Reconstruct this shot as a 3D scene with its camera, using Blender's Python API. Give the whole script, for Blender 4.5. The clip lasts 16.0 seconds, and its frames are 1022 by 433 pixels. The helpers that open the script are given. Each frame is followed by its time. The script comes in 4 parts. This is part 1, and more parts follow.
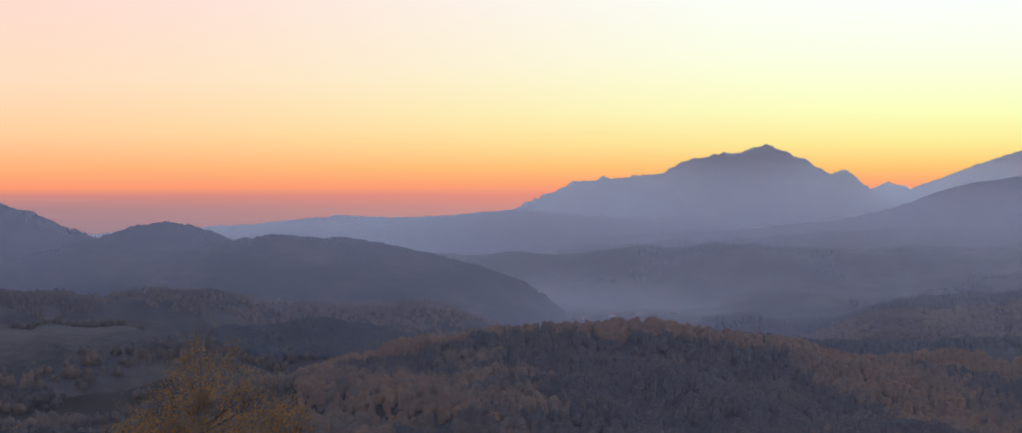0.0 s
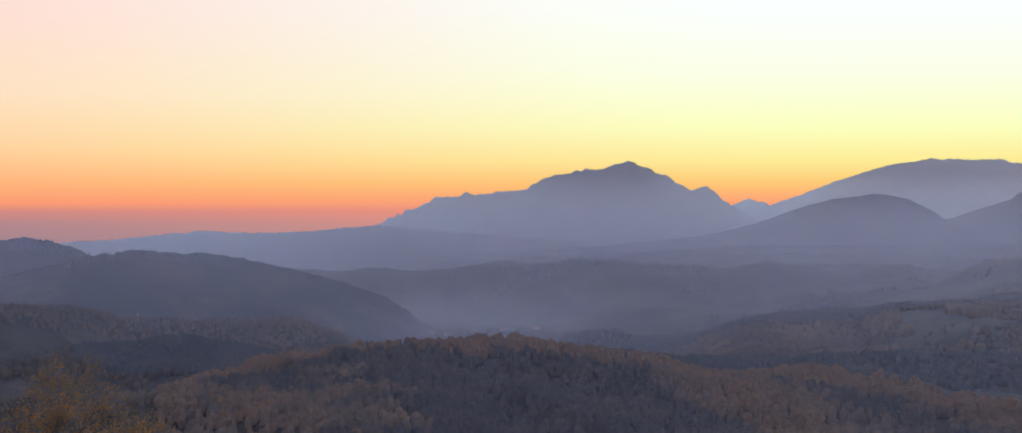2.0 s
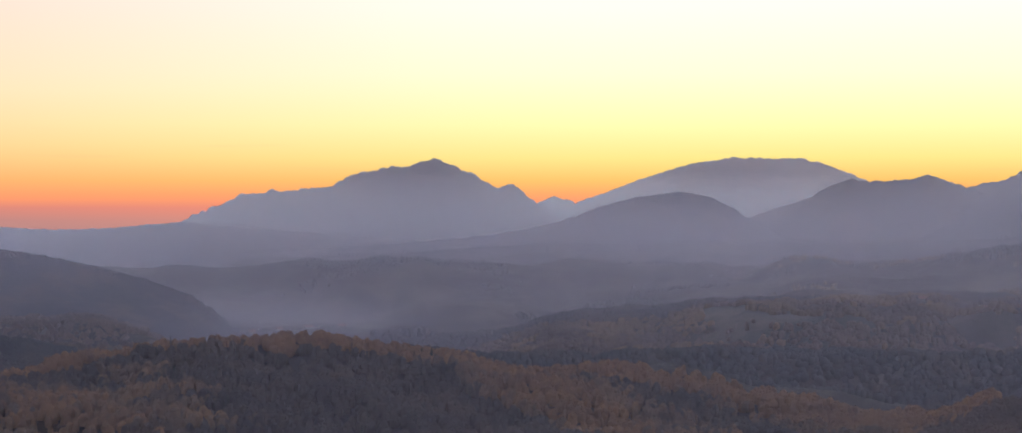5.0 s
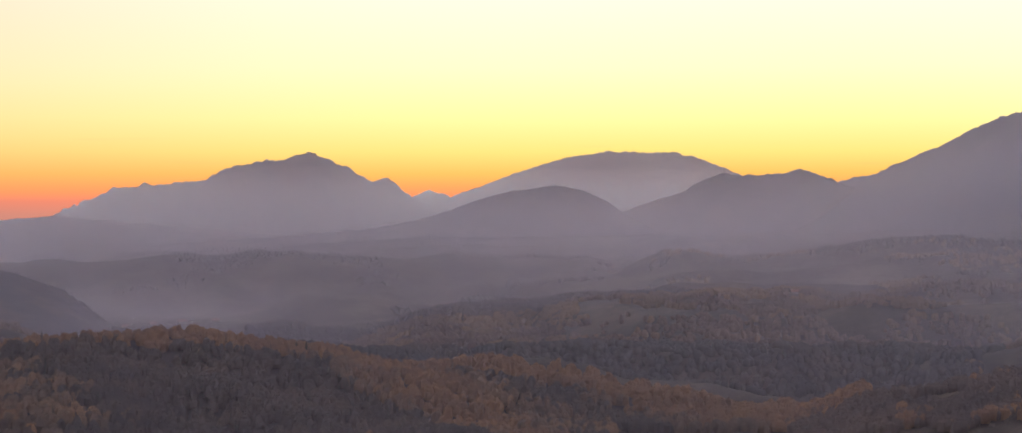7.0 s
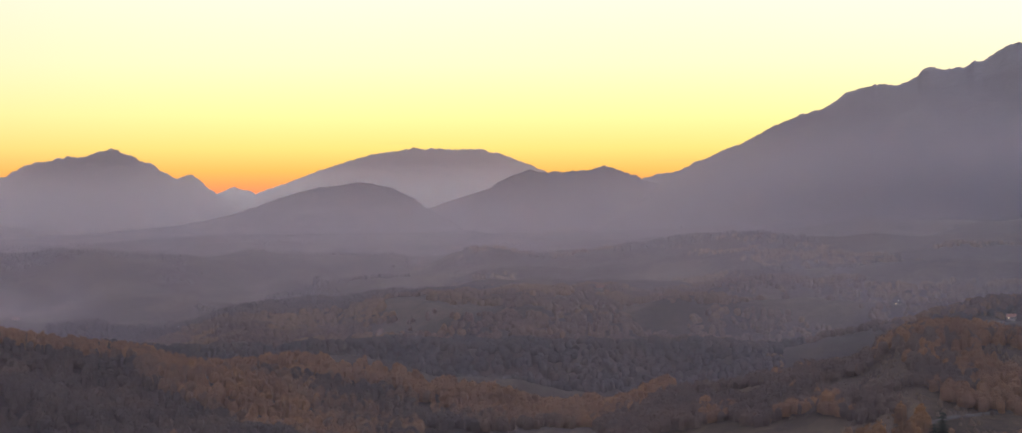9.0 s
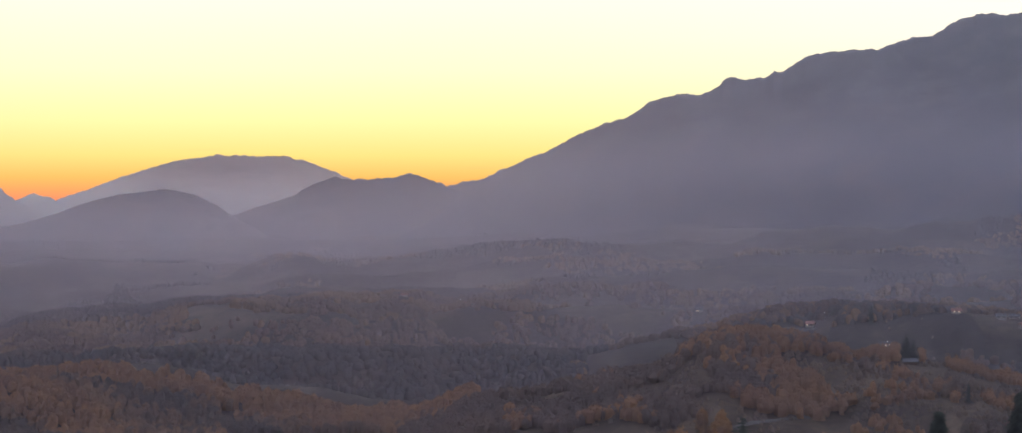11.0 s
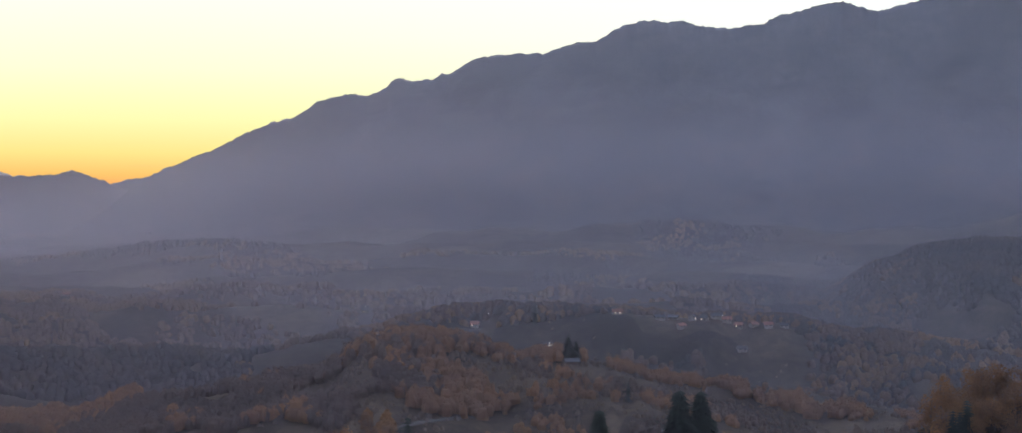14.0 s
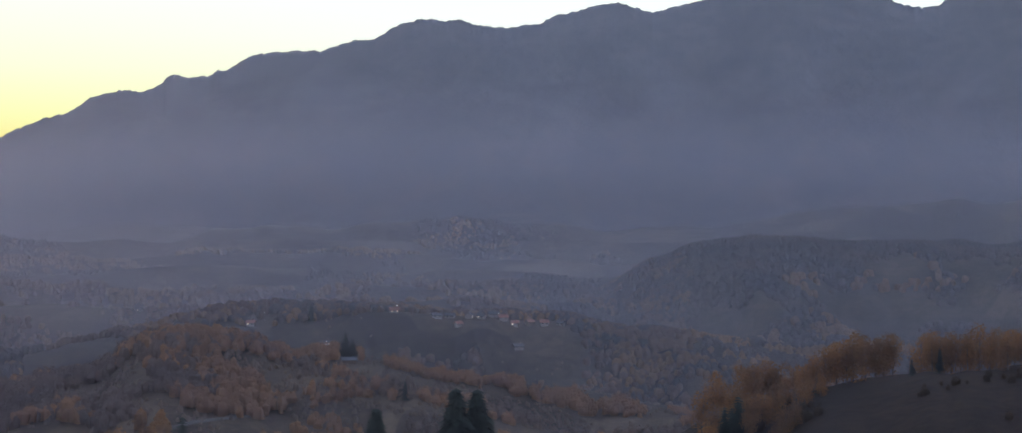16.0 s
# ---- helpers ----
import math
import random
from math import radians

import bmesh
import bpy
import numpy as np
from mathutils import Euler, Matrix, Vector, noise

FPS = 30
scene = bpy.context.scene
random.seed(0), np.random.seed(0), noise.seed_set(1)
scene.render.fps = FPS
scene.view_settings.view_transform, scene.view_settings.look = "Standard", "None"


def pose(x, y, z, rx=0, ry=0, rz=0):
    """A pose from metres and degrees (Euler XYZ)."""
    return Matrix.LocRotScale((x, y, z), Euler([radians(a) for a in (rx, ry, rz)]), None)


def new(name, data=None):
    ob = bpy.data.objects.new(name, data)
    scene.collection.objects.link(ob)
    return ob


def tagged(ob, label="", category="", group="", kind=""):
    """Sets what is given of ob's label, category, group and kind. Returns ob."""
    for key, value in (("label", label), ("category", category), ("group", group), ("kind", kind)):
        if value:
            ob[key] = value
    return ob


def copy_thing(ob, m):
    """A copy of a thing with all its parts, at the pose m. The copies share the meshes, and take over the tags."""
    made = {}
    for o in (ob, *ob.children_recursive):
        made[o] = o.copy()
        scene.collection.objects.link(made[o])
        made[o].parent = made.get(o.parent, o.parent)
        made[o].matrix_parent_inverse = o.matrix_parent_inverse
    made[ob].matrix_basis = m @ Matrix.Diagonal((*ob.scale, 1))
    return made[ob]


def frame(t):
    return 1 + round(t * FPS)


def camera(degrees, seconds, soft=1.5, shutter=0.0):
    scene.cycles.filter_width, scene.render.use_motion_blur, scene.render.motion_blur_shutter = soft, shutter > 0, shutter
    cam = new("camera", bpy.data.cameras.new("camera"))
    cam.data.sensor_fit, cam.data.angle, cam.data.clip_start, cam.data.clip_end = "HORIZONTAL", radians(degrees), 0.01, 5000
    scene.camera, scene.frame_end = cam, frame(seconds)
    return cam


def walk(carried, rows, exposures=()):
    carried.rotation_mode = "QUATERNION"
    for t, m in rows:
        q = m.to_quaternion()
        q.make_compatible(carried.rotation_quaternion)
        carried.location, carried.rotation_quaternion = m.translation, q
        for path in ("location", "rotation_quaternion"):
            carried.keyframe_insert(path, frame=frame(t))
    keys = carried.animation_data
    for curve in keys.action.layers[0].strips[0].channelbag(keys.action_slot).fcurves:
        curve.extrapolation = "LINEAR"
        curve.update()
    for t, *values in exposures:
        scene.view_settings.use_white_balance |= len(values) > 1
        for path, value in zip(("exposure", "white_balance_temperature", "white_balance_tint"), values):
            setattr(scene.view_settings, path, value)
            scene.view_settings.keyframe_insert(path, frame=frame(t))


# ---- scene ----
# A camera on a tripod pans to the right over a wide valley at dusk. Heights below are metres over the valley's
# lowest meadow; a bearing is in degrees to the right of the first view.
EYE = 180.0
cam = camera(26.05, 16.0, soft=1.3)
PAN = [  # seconds, bearing, tilt, lean
    (0.0, 0.000, 0.000, 0.215), (0.5, 0.859, 0.090, 0.187), (1.0, 1.649, 0.220, 0.150), (1.5, 2.504, 0.321, 0.148),
    (2.0, 3.554, 0.404, 0.145), (2.5, 4.501, 0.437, 0.128), (3.0, 5.235, 0.435, 0.105), (3.5, 6.017, 0.405, 0.085),
    (4.0, 7.036, 0.388, 0.060), (6.5, 10.729, 0.194, 0.075), (7.0, 11.818, 0.160, 0.090), (7.5, 13.011, 0.101, 0.138),
    (8.0, 14.175, 0.052, 0.185), (8.5, 15.439, 0.040, 0.215), (9.0, 16.841, 0.065, 0.210), (11.5, 23.353, 0.283, 0.040),
    (12.0, 24.935, 0.298, -0.010), (12.5, 26.280, 0.279, -0.097), (13.0, 27.578, 0.258, -0.190),
    (13.5, 29.038, 0.262, -0.270), (14.0, 30.519, 0.278, -0.380), (14.5, 32.063, 0.298, -0.470),
    (15.0, 33.504, 0.294, -0.510), (15.5, 35.032, 0.282, -0.520), (16.0, 36.293, 0.277, -0.490),
]
EXPOSURE = [  # seconds, stops, kelvin, tint
    (0.0, 0.02, 5420, 2), (4.2, 0.02, 5420, 2), (6.3, 0.08, 7100, 12), (9.2, 0.08, 7080, 12), (11.5, 0.02, 6350, 9), (13.5, 0.0, 6050, 6), (16.0, 0.0, 5750, 2),
]
walk(cam, [(t, pose(0, 0, EYE, 90 + tilt, lean, -bearing)) for t, bearing, tilt, lean in PAN], EXPOSURE)

# ---- the dusk sky: the sun is down behind the mountains, its glow lies along the skyline ----
SUNSET = 19.0  # the glow's bearing


def link(tree, a, b):
    tree.links.new(a, b)


def math_node(tree, op, a, b=None, c=None, clamp=False):
    n = tree.nodes.new("ShaderNodeMath")
    n.operation, n.use_clamp = op, clamp
    for i, v in enumerate((a, b, c)):
        if v is None:
            continue
        if isinstance(v, (int, float)):
            n.inputs[i].default_value = v
        else:
            link(tree, v, n.inputs[i])
    return n.outputs[0]


def ramp(tree, fac, stops, mode="LINEAR"):
    n = tree.nodes.new("ShaderNodeValToRGB")
    n.color_ramp.interpolation = mode
    e = n.color_ramp.elements
    while len(e) < len(stops):
        e.new(0.5)
    for item, (at, colour) in zip(e, stops):
        item.position, item.color = at, (*colour, 1)
    link(tree, fac, n.inputs[0])
    return n.outputs[0]


def mix(tree, fac, a, b, kind="MIX"):
    n = tree.nodes.new("ShaderNodeMix")
    n.data_type, n.blend_type = "RGBA", kind
    for socket, v in ((n.inputs[0], fac), (n.inputs[6], a), (n.inputs[7], b)):
        if isinstance(v, (int, float)):
            socket.default_value = v
        elif isinstance(v, tuple):
            socket.default_value = (*v, 1)
        else:
            link(tree, v, socket)
    return n.outputs[2]


def span(tree, v, lo, hi, smooth=True):
    n = tree.nodes.new("ShaderNodeMapRange")
    n.interpolation_type = "SMOOTHSTEP" if smooth else "LINEAR"
    n.inputs[1].default_value, n.inputs[2].default_value = lo, hi
    link(tree, v, n.inputs[0])
    return n.outputs[0]


def sky():
    world = bpy.data.worlds.new("dusk_sky")
    world.use_nodes = True
    tree = world.node_tree
    tree.nodes.clear()
    nishita = tree.nodes.new("ShaderNodeTexSky")
    nishita.sky_type, nishita.sun_disc = "NISHITA", False
    nishita.sun_elevation, nishita.sun_rotation = radians(0.5), radians(SUNSET)
    nishita.altitude, nishita.dust_density = 700, 2.0
    coord = tree.nodes.new("ShaderNodeTexCoord")
    xyz = tree.nodes.new("ShaderNodeSeparateXYZ")
    link(tree, coord.outputs["Generated"], xyz.inputs[0])
    x, y, z = xyz.outputs
    up = span(tree, z, -0.02, 0.12, smooth=False)
    # stops: height over the horizon (sine), from -0.02 at 0 to 0.12 at 1
    def at(s):
        return (s + 0.02) / 0.14
    red = ramp(tree, up, [(at(-0.008), (0.36, 0.21, 0.23)), (at(0.004), (0.45, 0.23, 0.22)), (at(0.0095), (0.66, 0.24, 0.19)),
                          (at(0.0135), (1.04, 0.31, 0.14)), (at(0.022), (1.08, 0.42, 0.16)), (at(0.038), (1.10, 0.60, 0.28)),
                          (at(0.062), (1.10, 0.70, 0.43)), (at(0.1), (1.10, 0.68, 0.52))])
    gold = ramp(tree, up, [(at(-0.004), (0.62, 0.3, 0.24)), (at(0.010), (1.0, 0.29, 0.17)), (at(0.016), (1.06, 0.41, 0.14)),
                           (at(0.022), (1.08, 0.57, 0.145)), (at(0.032), (1.10, 0.81, 0.25)), (at(0.047), (1.10, 0.98, 0.43)),
                           (at(0.07), (1.10, 1.01, 0.66)), (at(0.1), (1.10, 1.02, 0.84))])
    pale = ramp(tree, up, [(at(0.0), (0.95, 0.5, 0.2)), (at(0.02), (1.05, 0.75, 0.25)), (at(0.05), (1.08, 1.02, 0.62)), (at(0.085), (1.1, 1.06, 0.93)),
                           (at(0.12), (1.1, 1.08, 1.02))])
    across = math_node(tree, "ARCTAN2", x, y)
    low = mix(tree, span(tree, across, radians(-15), radians(13)), red, gold)
    low = mix(tree, span(tree, across, radians(19), radians(42)), low, pale)
    # thin streaks of high cloud, hardly darker than the glow
    stretch = tree.nodes.new("ShaderNodeCombineXYZ")
    link(tree, math_node(tree, "MULTIPLY", across, 14.0), stretch.inputs[0])
    link(tree, math_node(tree, "MULTIPLY", z, 260.0), stretch.inputs[1])
    wisps = tree.nodes.new("ShaderNodeTexNoise")
    wisps.inputs["Scale"].default_value, wisps.inputs["Detail"].default_value = 0.8, 3
    link(tree, stretch.outputs[0], wisps.inputs["Vector"])
    veil = math_node(tree, "MULTIPLY", span(tree, wisps.outputs["Fac"], 0.60, 0.76), math_node(tree, "MULTIPLY", span(tree, z, 0.055, 0.03), 0.12))
    low = mix(tree, veil, low, (0.85, 0.42, 0.24))
    # the glow dies away overhead and to the sides
    near = math_node(tree, "MULTIPLY", span(tree, math_node(tree, "ABSOLUTE", math_node(tree, "SUBTRACT", across, radians(SUNSET))), radians(95), radians(40)),
                     span(tree, z, 0.45, 0.10))
    air = mix(tree, 1.0, nishita.outputs[0], (0.10, 0.10, 0.10), "MULTIPLY")
    air = mix(tree, 1.0, air, ramp(tree, span(tree, z, -0.1, 0.9, smooth=False), [(0.0, (0.36, 0.36, 0.50)), (0.35, (0.72, 0.69, 0.92)), (1.0, (0.66, 0.76, 1.16))]), "ADD")
    both = mix(tree, near, air, low)
    back, out = tree.nodes.new("ShaderNodeBackground"), tree.nodes.new("ShaderNodeOutputWorld")
    back.inputs[1].default_value = 1.0
    link(tree, both, back.inputs[0])
    link(tree, back.outputs[0], out.inputs[0])
    scene.world = world


sky()
scene.cycles.volume_bounces = 4  # light passes on from haze to haze

# ---- materials ----
def material(name):
    m = bpy.data.materials.new(name)
    m.use_nodes = True
    tree = m.node_tree
    return m, tree, tree.nodes["Principled BSDF"]


def noise_tex(tree, scale, detail=4, rough=0.55, vector=None, distort=0.0):
    n = tree.nodes.new("ShaderNodeTexNoise")
    n.inputs["Scale"].default_value, n.inputs["Detail"].default_value = scale, detail
    n.inputs["Roughness"].default_value, n.inputs["Distortion"].default_value = rough, distort
    if vector is None:
        vector = tree.nodes.new("ShaderNodeNewGeometry").outputs["Position"]
    link(tree, vector, n.inputs["Vector"])
    return n.outputs["Fac"]


def bumped(tree, bsdf, height, strength, distance):
    b = tree.nodes.new("ShaderNodeBump")
    b.inputs["Strength"].default_value, b.inputs["Distance"].default_value = strength, distance
    link(tree, height, b.inputs["Height"])
    link(tree, b.outputs[0], bsdf.inputs["Normal"])


def land_material(name, colours, patch, grain, bump=4.0, fields=0.0, wooded=()):
    """Woods and meadows seen from afar: colours from dark to light, patches and grain by scale."""
    m, tree, bsdf = material(name)
    big = noise_tex(tree, patch, 5, 0.6, distort=0.4)
    small = noise_tex(tree, grain, 5, 0.65)
    fac = math_node(tree, "ADD", math_node(tree, "MULTIPLY", big, 0.5), math_node(tree, "MULTIPLY", small, 0.5))
    if fields:  # meadows and strips of ploughland, each of its own tone
        cells = tree.nodes.new("ShaderNodeTexVoronoi")
        cells.inputs["Scale"].default_value, cells.inputs["Randomness"].default_value = 1 / fields, 0.9
        link(tree, tree.nodes.new("ShaderNodeNewGeometry").outputs["Position"], cells.inputs["Vector"])
        tone = tree.nodes.new("ShaderNodeSeparateColor")
        link(tree, cells.outputs["Color"], tone.inputs[0])
        fac = math_node(tree, "ADD", fac, math_node(tree, "MULTIPLY", math_node(tree, "SUBTRACT", tone.outputs[0], 0.5), 0.16))
    stops = [(0.40 + 0.20 * i / (len(colours) - 1), c) for i, c in enumerate(colours)]
    colour = ramp(tree, fac, stops)
    if wooded:  # leaf litter where woods stand, with a ragged edge
        cover = tree.nodes.new("ShaderNodeAttribute")
        cover.attribute_name = "wooded"
        litter = ramp(tree, fac, [(0.40 + 0.20 * i / (len(wooded) - 1), c) for i, c in enumerate(wooded)])
        colour = mix(tree, span(tree, math_node(tree, "ADD", cover.outputs["Fac"], math_node(tree, "SUBTRACT", math_node(tree, "MULTIPLY", small, 0.6), 0.3)), 0.1, 0.9), colour, litter)
    link(tree, colour, bsdf.inputs["Base Color"])
    bsdf.inputs["Roughness"].default_value = 0.95
    bsdf.inputs["Specular IOR Level"].default_value = 0.1
    bumped(tree, bsdf, small, 0.9, bump)
    return m


def leaf_material(name, colours, scale=0.06, through_share=0.55, skyward=2.0):
    """Foliage: tints that change from tree to tree and from spray to spray."""
    m, tree, bsdf = material(name)
    geo = tree.nodes.new("ShaderNodeNewGeometry")
    coarse = math_node(tree, "ADD", math_node(tree, "MULTIPLY", noise_tex(tree, scale, 3, 0.6), 0.77), math_node(tree, "MULTIPLY", noise_tex(tree, 0.45, 3, 0.6), 0.15))
    fac = math_node(tree, "ADD", coarse,
                    math_node(tree, "MULTIPLY", geo.outputs["Random Per Island"], 0.08))
    stops = [(0.3 + 0.4 * i / (len(colours) - 1), c) for i, c in enumerate(colours)]
    colour = ramp(tree, fac, stops)
    link(tree, colour, bsdf.inputs["Base Color"])
    bsdf.inputs["Roughness"].default_value = 0.9
    bsdf.inputs["Specular IOR Level"].default_value = 0.15
    # sprays of leaves face all ways within a clump: on average towards the open sky
    tip, crown = tree.nodes.new("ShaderNodeVectorMath"), tree.nodes.new("ShaderNodeVectorMath")
    tip.operation, crown.operation = "ADD", "NORMALIZE"
    tip.inputs[1].default_value = (0, 0, skyward)
    link(tree, geo.outputs["Normal"], tip.inputs[0])
    link(tree, tip.outputs[0], crown.inputs[0])
    link(tree, crown.outputs[0], bsdf.inputs["Normal"])
    # thin leaves let some light through
    thin, both = tree.nodes.new("ShaderNodeBsdfTranslucent"), tree.nodes.new("ShaderNodeMixShader")
    both.inputs[0].default_value = through_share
    link(tree, colour, thin.inputs[0])
    link(tree, bsdf.outputs[0], both.inputs[1])
    link(tree, thin.outputs[0], both.inputs[2])
    link(tree, both.outputs[0], tree.nodes["Material Output"].inputs[0])
    return m


MEADOW = land_material("meadow_and_scrub", [(0.023, 0.020, 0.016), (0.037, 0.031, 0.023), (0.054, 0.043, 0.031), (0.082, 0.063, 0.044)], 0.012, 0.12, 1.6, fields=80,
                       wooded=[(0.034, 0.030, 0.027), (0.048, 0.040, 0.034), (0.066, 0.051, 0.041)])
DARK_GROUND = land_material("dark_brown_ground", [(0.014, 0.010, 0.006), (0.022, 0.015, 0.009), (0.034, 0.022, 0.012)], 0.02, 0.3, 1.0)
ROUGH_GRASS = land_material("rough_autumn_grass", [(0.030, 0.023, 0.015), (0.048, 0.036, 0.022), (0.066, 0.049, 0.030), (0.098, 0.070, 0.042)], 0.02, 0.2, 1.2, fields=60)
FAR_WOODS = land_material("far_woods", [(0.024, 0.026, 0.029), (0.038, 0.036, 0.036), (0.080, 0.057, 0.044)], 0.012, 0.045, 1.5)
ROCK = land_material("limestone_and_grass", [(0.040, 0.044, 0.050), (0.058, 0.060, 0.062), (0.088, 0.084, 0.082)], 0.004, 0.03, 2.0)


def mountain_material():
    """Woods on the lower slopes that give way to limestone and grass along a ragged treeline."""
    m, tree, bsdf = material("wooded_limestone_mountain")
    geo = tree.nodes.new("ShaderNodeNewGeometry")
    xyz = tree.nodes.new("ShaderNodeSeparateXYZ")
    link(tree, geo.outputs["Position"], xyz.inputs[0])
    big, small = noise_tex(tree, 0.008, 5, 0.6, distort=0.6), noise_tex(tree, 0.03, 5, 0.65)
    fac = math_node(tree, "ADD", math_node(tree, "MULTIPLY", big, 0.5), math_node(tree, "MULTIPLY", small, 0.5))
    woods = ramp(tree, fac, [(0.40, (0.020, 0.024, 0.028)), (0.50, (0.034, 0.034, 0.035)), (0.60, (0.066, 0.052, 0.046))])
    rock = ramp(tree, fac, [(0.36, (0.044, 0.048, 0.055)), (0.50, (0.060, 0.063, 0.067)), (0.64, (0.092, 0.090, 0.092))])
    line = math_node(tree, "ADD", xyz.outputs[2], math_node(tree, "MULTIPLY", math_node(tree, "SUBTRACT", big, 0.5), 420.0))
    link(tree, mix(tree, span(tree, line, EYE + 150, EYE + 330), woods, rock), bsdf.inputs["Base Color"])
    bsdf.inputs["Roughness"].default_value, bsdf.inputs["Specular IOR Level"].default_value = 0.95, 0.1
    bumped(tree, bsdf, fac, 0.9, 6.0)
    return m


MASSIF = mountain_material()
BROWN_LEAF = leaf_material("autumn_wood", [(0.115, 0.086, 0.068), (0.17, 0.12, 0.086), (0.23, 0.152, 0.096), (0.31, 0.185, 0.10)], 0.02)
RUST_LEAF = leaf_material("rust_leaves", [(0.17, 0.108, 0.077), (0.25, 0.149, 0.087), (0.34, 0.189, 0.089)], 0.03)
DARK_WOOD = leaf_material("bare_dark_wood", [(0.070, 0.074, 0.078), (0.100, 0.094, 0.090), (0.145, 0.119, 0.098)], 0.012)
HOLLOW_WOOD = leaf_material("half_bare_wood", [(0.10, 0.082, 0.070), (0.15, 0.112, 0.09), (0.21, 0.148, 0.10)], 0.015)
UNDERGROWTH = leaf_material("dull_undergrowth", [(0.030, 0.023, 0.015), (0.048, 0.034, 0.020), (0.075, 0.048, 0.026)], 0.1)
# grey of bare wood, with the gullies' shade in the colour
GULLY_SHADE_WOOD = leaf_material("leafless_wood_with_gully_shade", [(0.080, 0.074, 0.070), (0.115, 0.094, 0.080), (0.16, 0.118, 0.088)], 0.02)
GOLD_LEAF = leaf_material("golden_birch_leaves", [(0.13, 0.080, 0.046), (0.24, 0.130, 0.052), (0.38, 0.185, 0.055)], 0.08)
FADED_LEAF = leaf_material("faded_autumn_leaves", [(0.135, 0.10, 0.074), (0.20, 0.138, 0.086), (0.28, 0.175, 0.095)], 0.012)
OCHRE_LEAF = leaf_material("ochre_leaves", [(0.15, 0.085, 0.03), (0.27, 0.137, 0.038), (0.41, 0.195, 0.048), (0.60, 0.27, 0.06)], 1.2, 0.55, 0.5)
DARK_NEEDLE = leaf_material("spruce_needles", [(0.022, 0.029, 0.024), (0.035, 0.044, 0.034), (0.05, 0.06, 0.045)], 0.3, 0.15, 0.2)


def plain(name, low, high, scale=1.5, rough=0.8, metal=0.0):
    m, tree, bsdf = material(name)
    link(tree, ramp(tree, noise_tex(tree, scale, 5), [(0.3, low), (0.7, high)]), bsdf.inputs["Base Color"])
    bsdf.inputs["Roughness"].default_value, bsdf.inputs["Metallic"].default_value = rough, metal
    bumped(tree, bsdf, noise_tex(tree, scale * 6, 3), 0.3, 0.02)
    return m


def glowing(name, colour, strength):
    m, tree, bsdf = material(name)
    bsdf.inputs["Base Color"].default_value = (*colour, 1)
    bsdf.inputs["Emission Color"].default_value = (*colour, 1)
    bsdf.inputs["Emission Strength"].default_value = strength
    return m


BARK = plain("grey_bark", (0.06, 0.05, 0.042), (0.17, 0.15, 0.13), 3.0, 0.9)
PLASTER = plain("dull_white_plaster", (0.18, 0.165, 0.15), (0.30, 0.275, 0.25), 0.6)
OLD_WALL = plain("weathered_plaster", (0.14, 0.12, 0.105), (0.24, 0.21, 0.185), 0.6)
TILE = plain("red_brown_roof_tiles", (0.15, 0.068, 0.048), (0.25, 0.115, 0.08), 2.0)
GREY_ROOF = plain("dull_metal_roof", (0.045, 0.045, 0.048), (0.08, 0.08, 0.084), 1.0, 0.9, 0.0)
BRICK = plain("chimney_brick", (0.18, 0.09, 0.07), (0.30, 0.17, 0.13), 4.0)
WOOD = plain("dark_door_wood", (0.06, 0.04, 0.03), (0.12, 0.08, 0.05), 5.0)
METAL = plain("galvanised_steel", (0.30, 0.31, 0.32), (0.42, 0.43, 0.44), 3.0, 0.5, 0.8)
GRAVEL = plain("pale_gravel", (0.05, 0.045, 0.038), (0.085, 0.075, 0.062), 0.8, 0.95)
DARK_PANE = plain("dark_window_glass", (0.03, 0.035, 0.04), (0.05, 0.055, 0.06), 1.0, 0.15)
LIT_PANE = glowing("lamplit_window", (1.0, 0.78, 0.55), 0.9)
LAMP = glowing("lamp_light", (1.0, 0.88, 0.72), 7.0)

# ---- the land ----
TABLES = {seed: np.random.RandomState(seed).rand(256, 256) * 2 - 1 for seed in range(120)}


def fractal(x, y, scale, octaves=5, seed=0, gain=0.5):
    """Smooth value noise summed over octaves, about -1 to 1, for arrays of places."""
    table, total, amp = TABLES[seed], 0.0, 1.0
    for i in range(octaves):
        u, v = x / scale + 17.3 * i, y / scale + 9.1 * i
        iu, iv = np.floor(u).astype(int), np.floor(v).astype(int)
        fu, fv = u - iu, v - iv
        fu, fv = fu * fu * (3 - 2 * fu), fv * fv * (3 - 2 * fv)
        a, b = table[iu % 256, iv % 256], table[(iu + 1) % 256, iv % 256]
        c, d = table[iu % 256, (iv + 1) % 256], table[(iu + 1) % 256, (iv + 1) % 256]
        total = total + amp * ((a * (1 - fu) + b * fu) * (1 - fv) + (c * (1 - fu) + d * fu) * fv)
        amp, scale = amp * gain, scale * 0.5
    return total


def smooth(v):
    v = np.clip(v, 0, 1)
    return v * v * (3 - 2 * v)


def crest(bearing, line):
    """Height over the eye of a crest whose line is given as (bearing, height) pairs."""
    return np.interp(bearing, [p[0] for p in line], [p[1] for p in line])


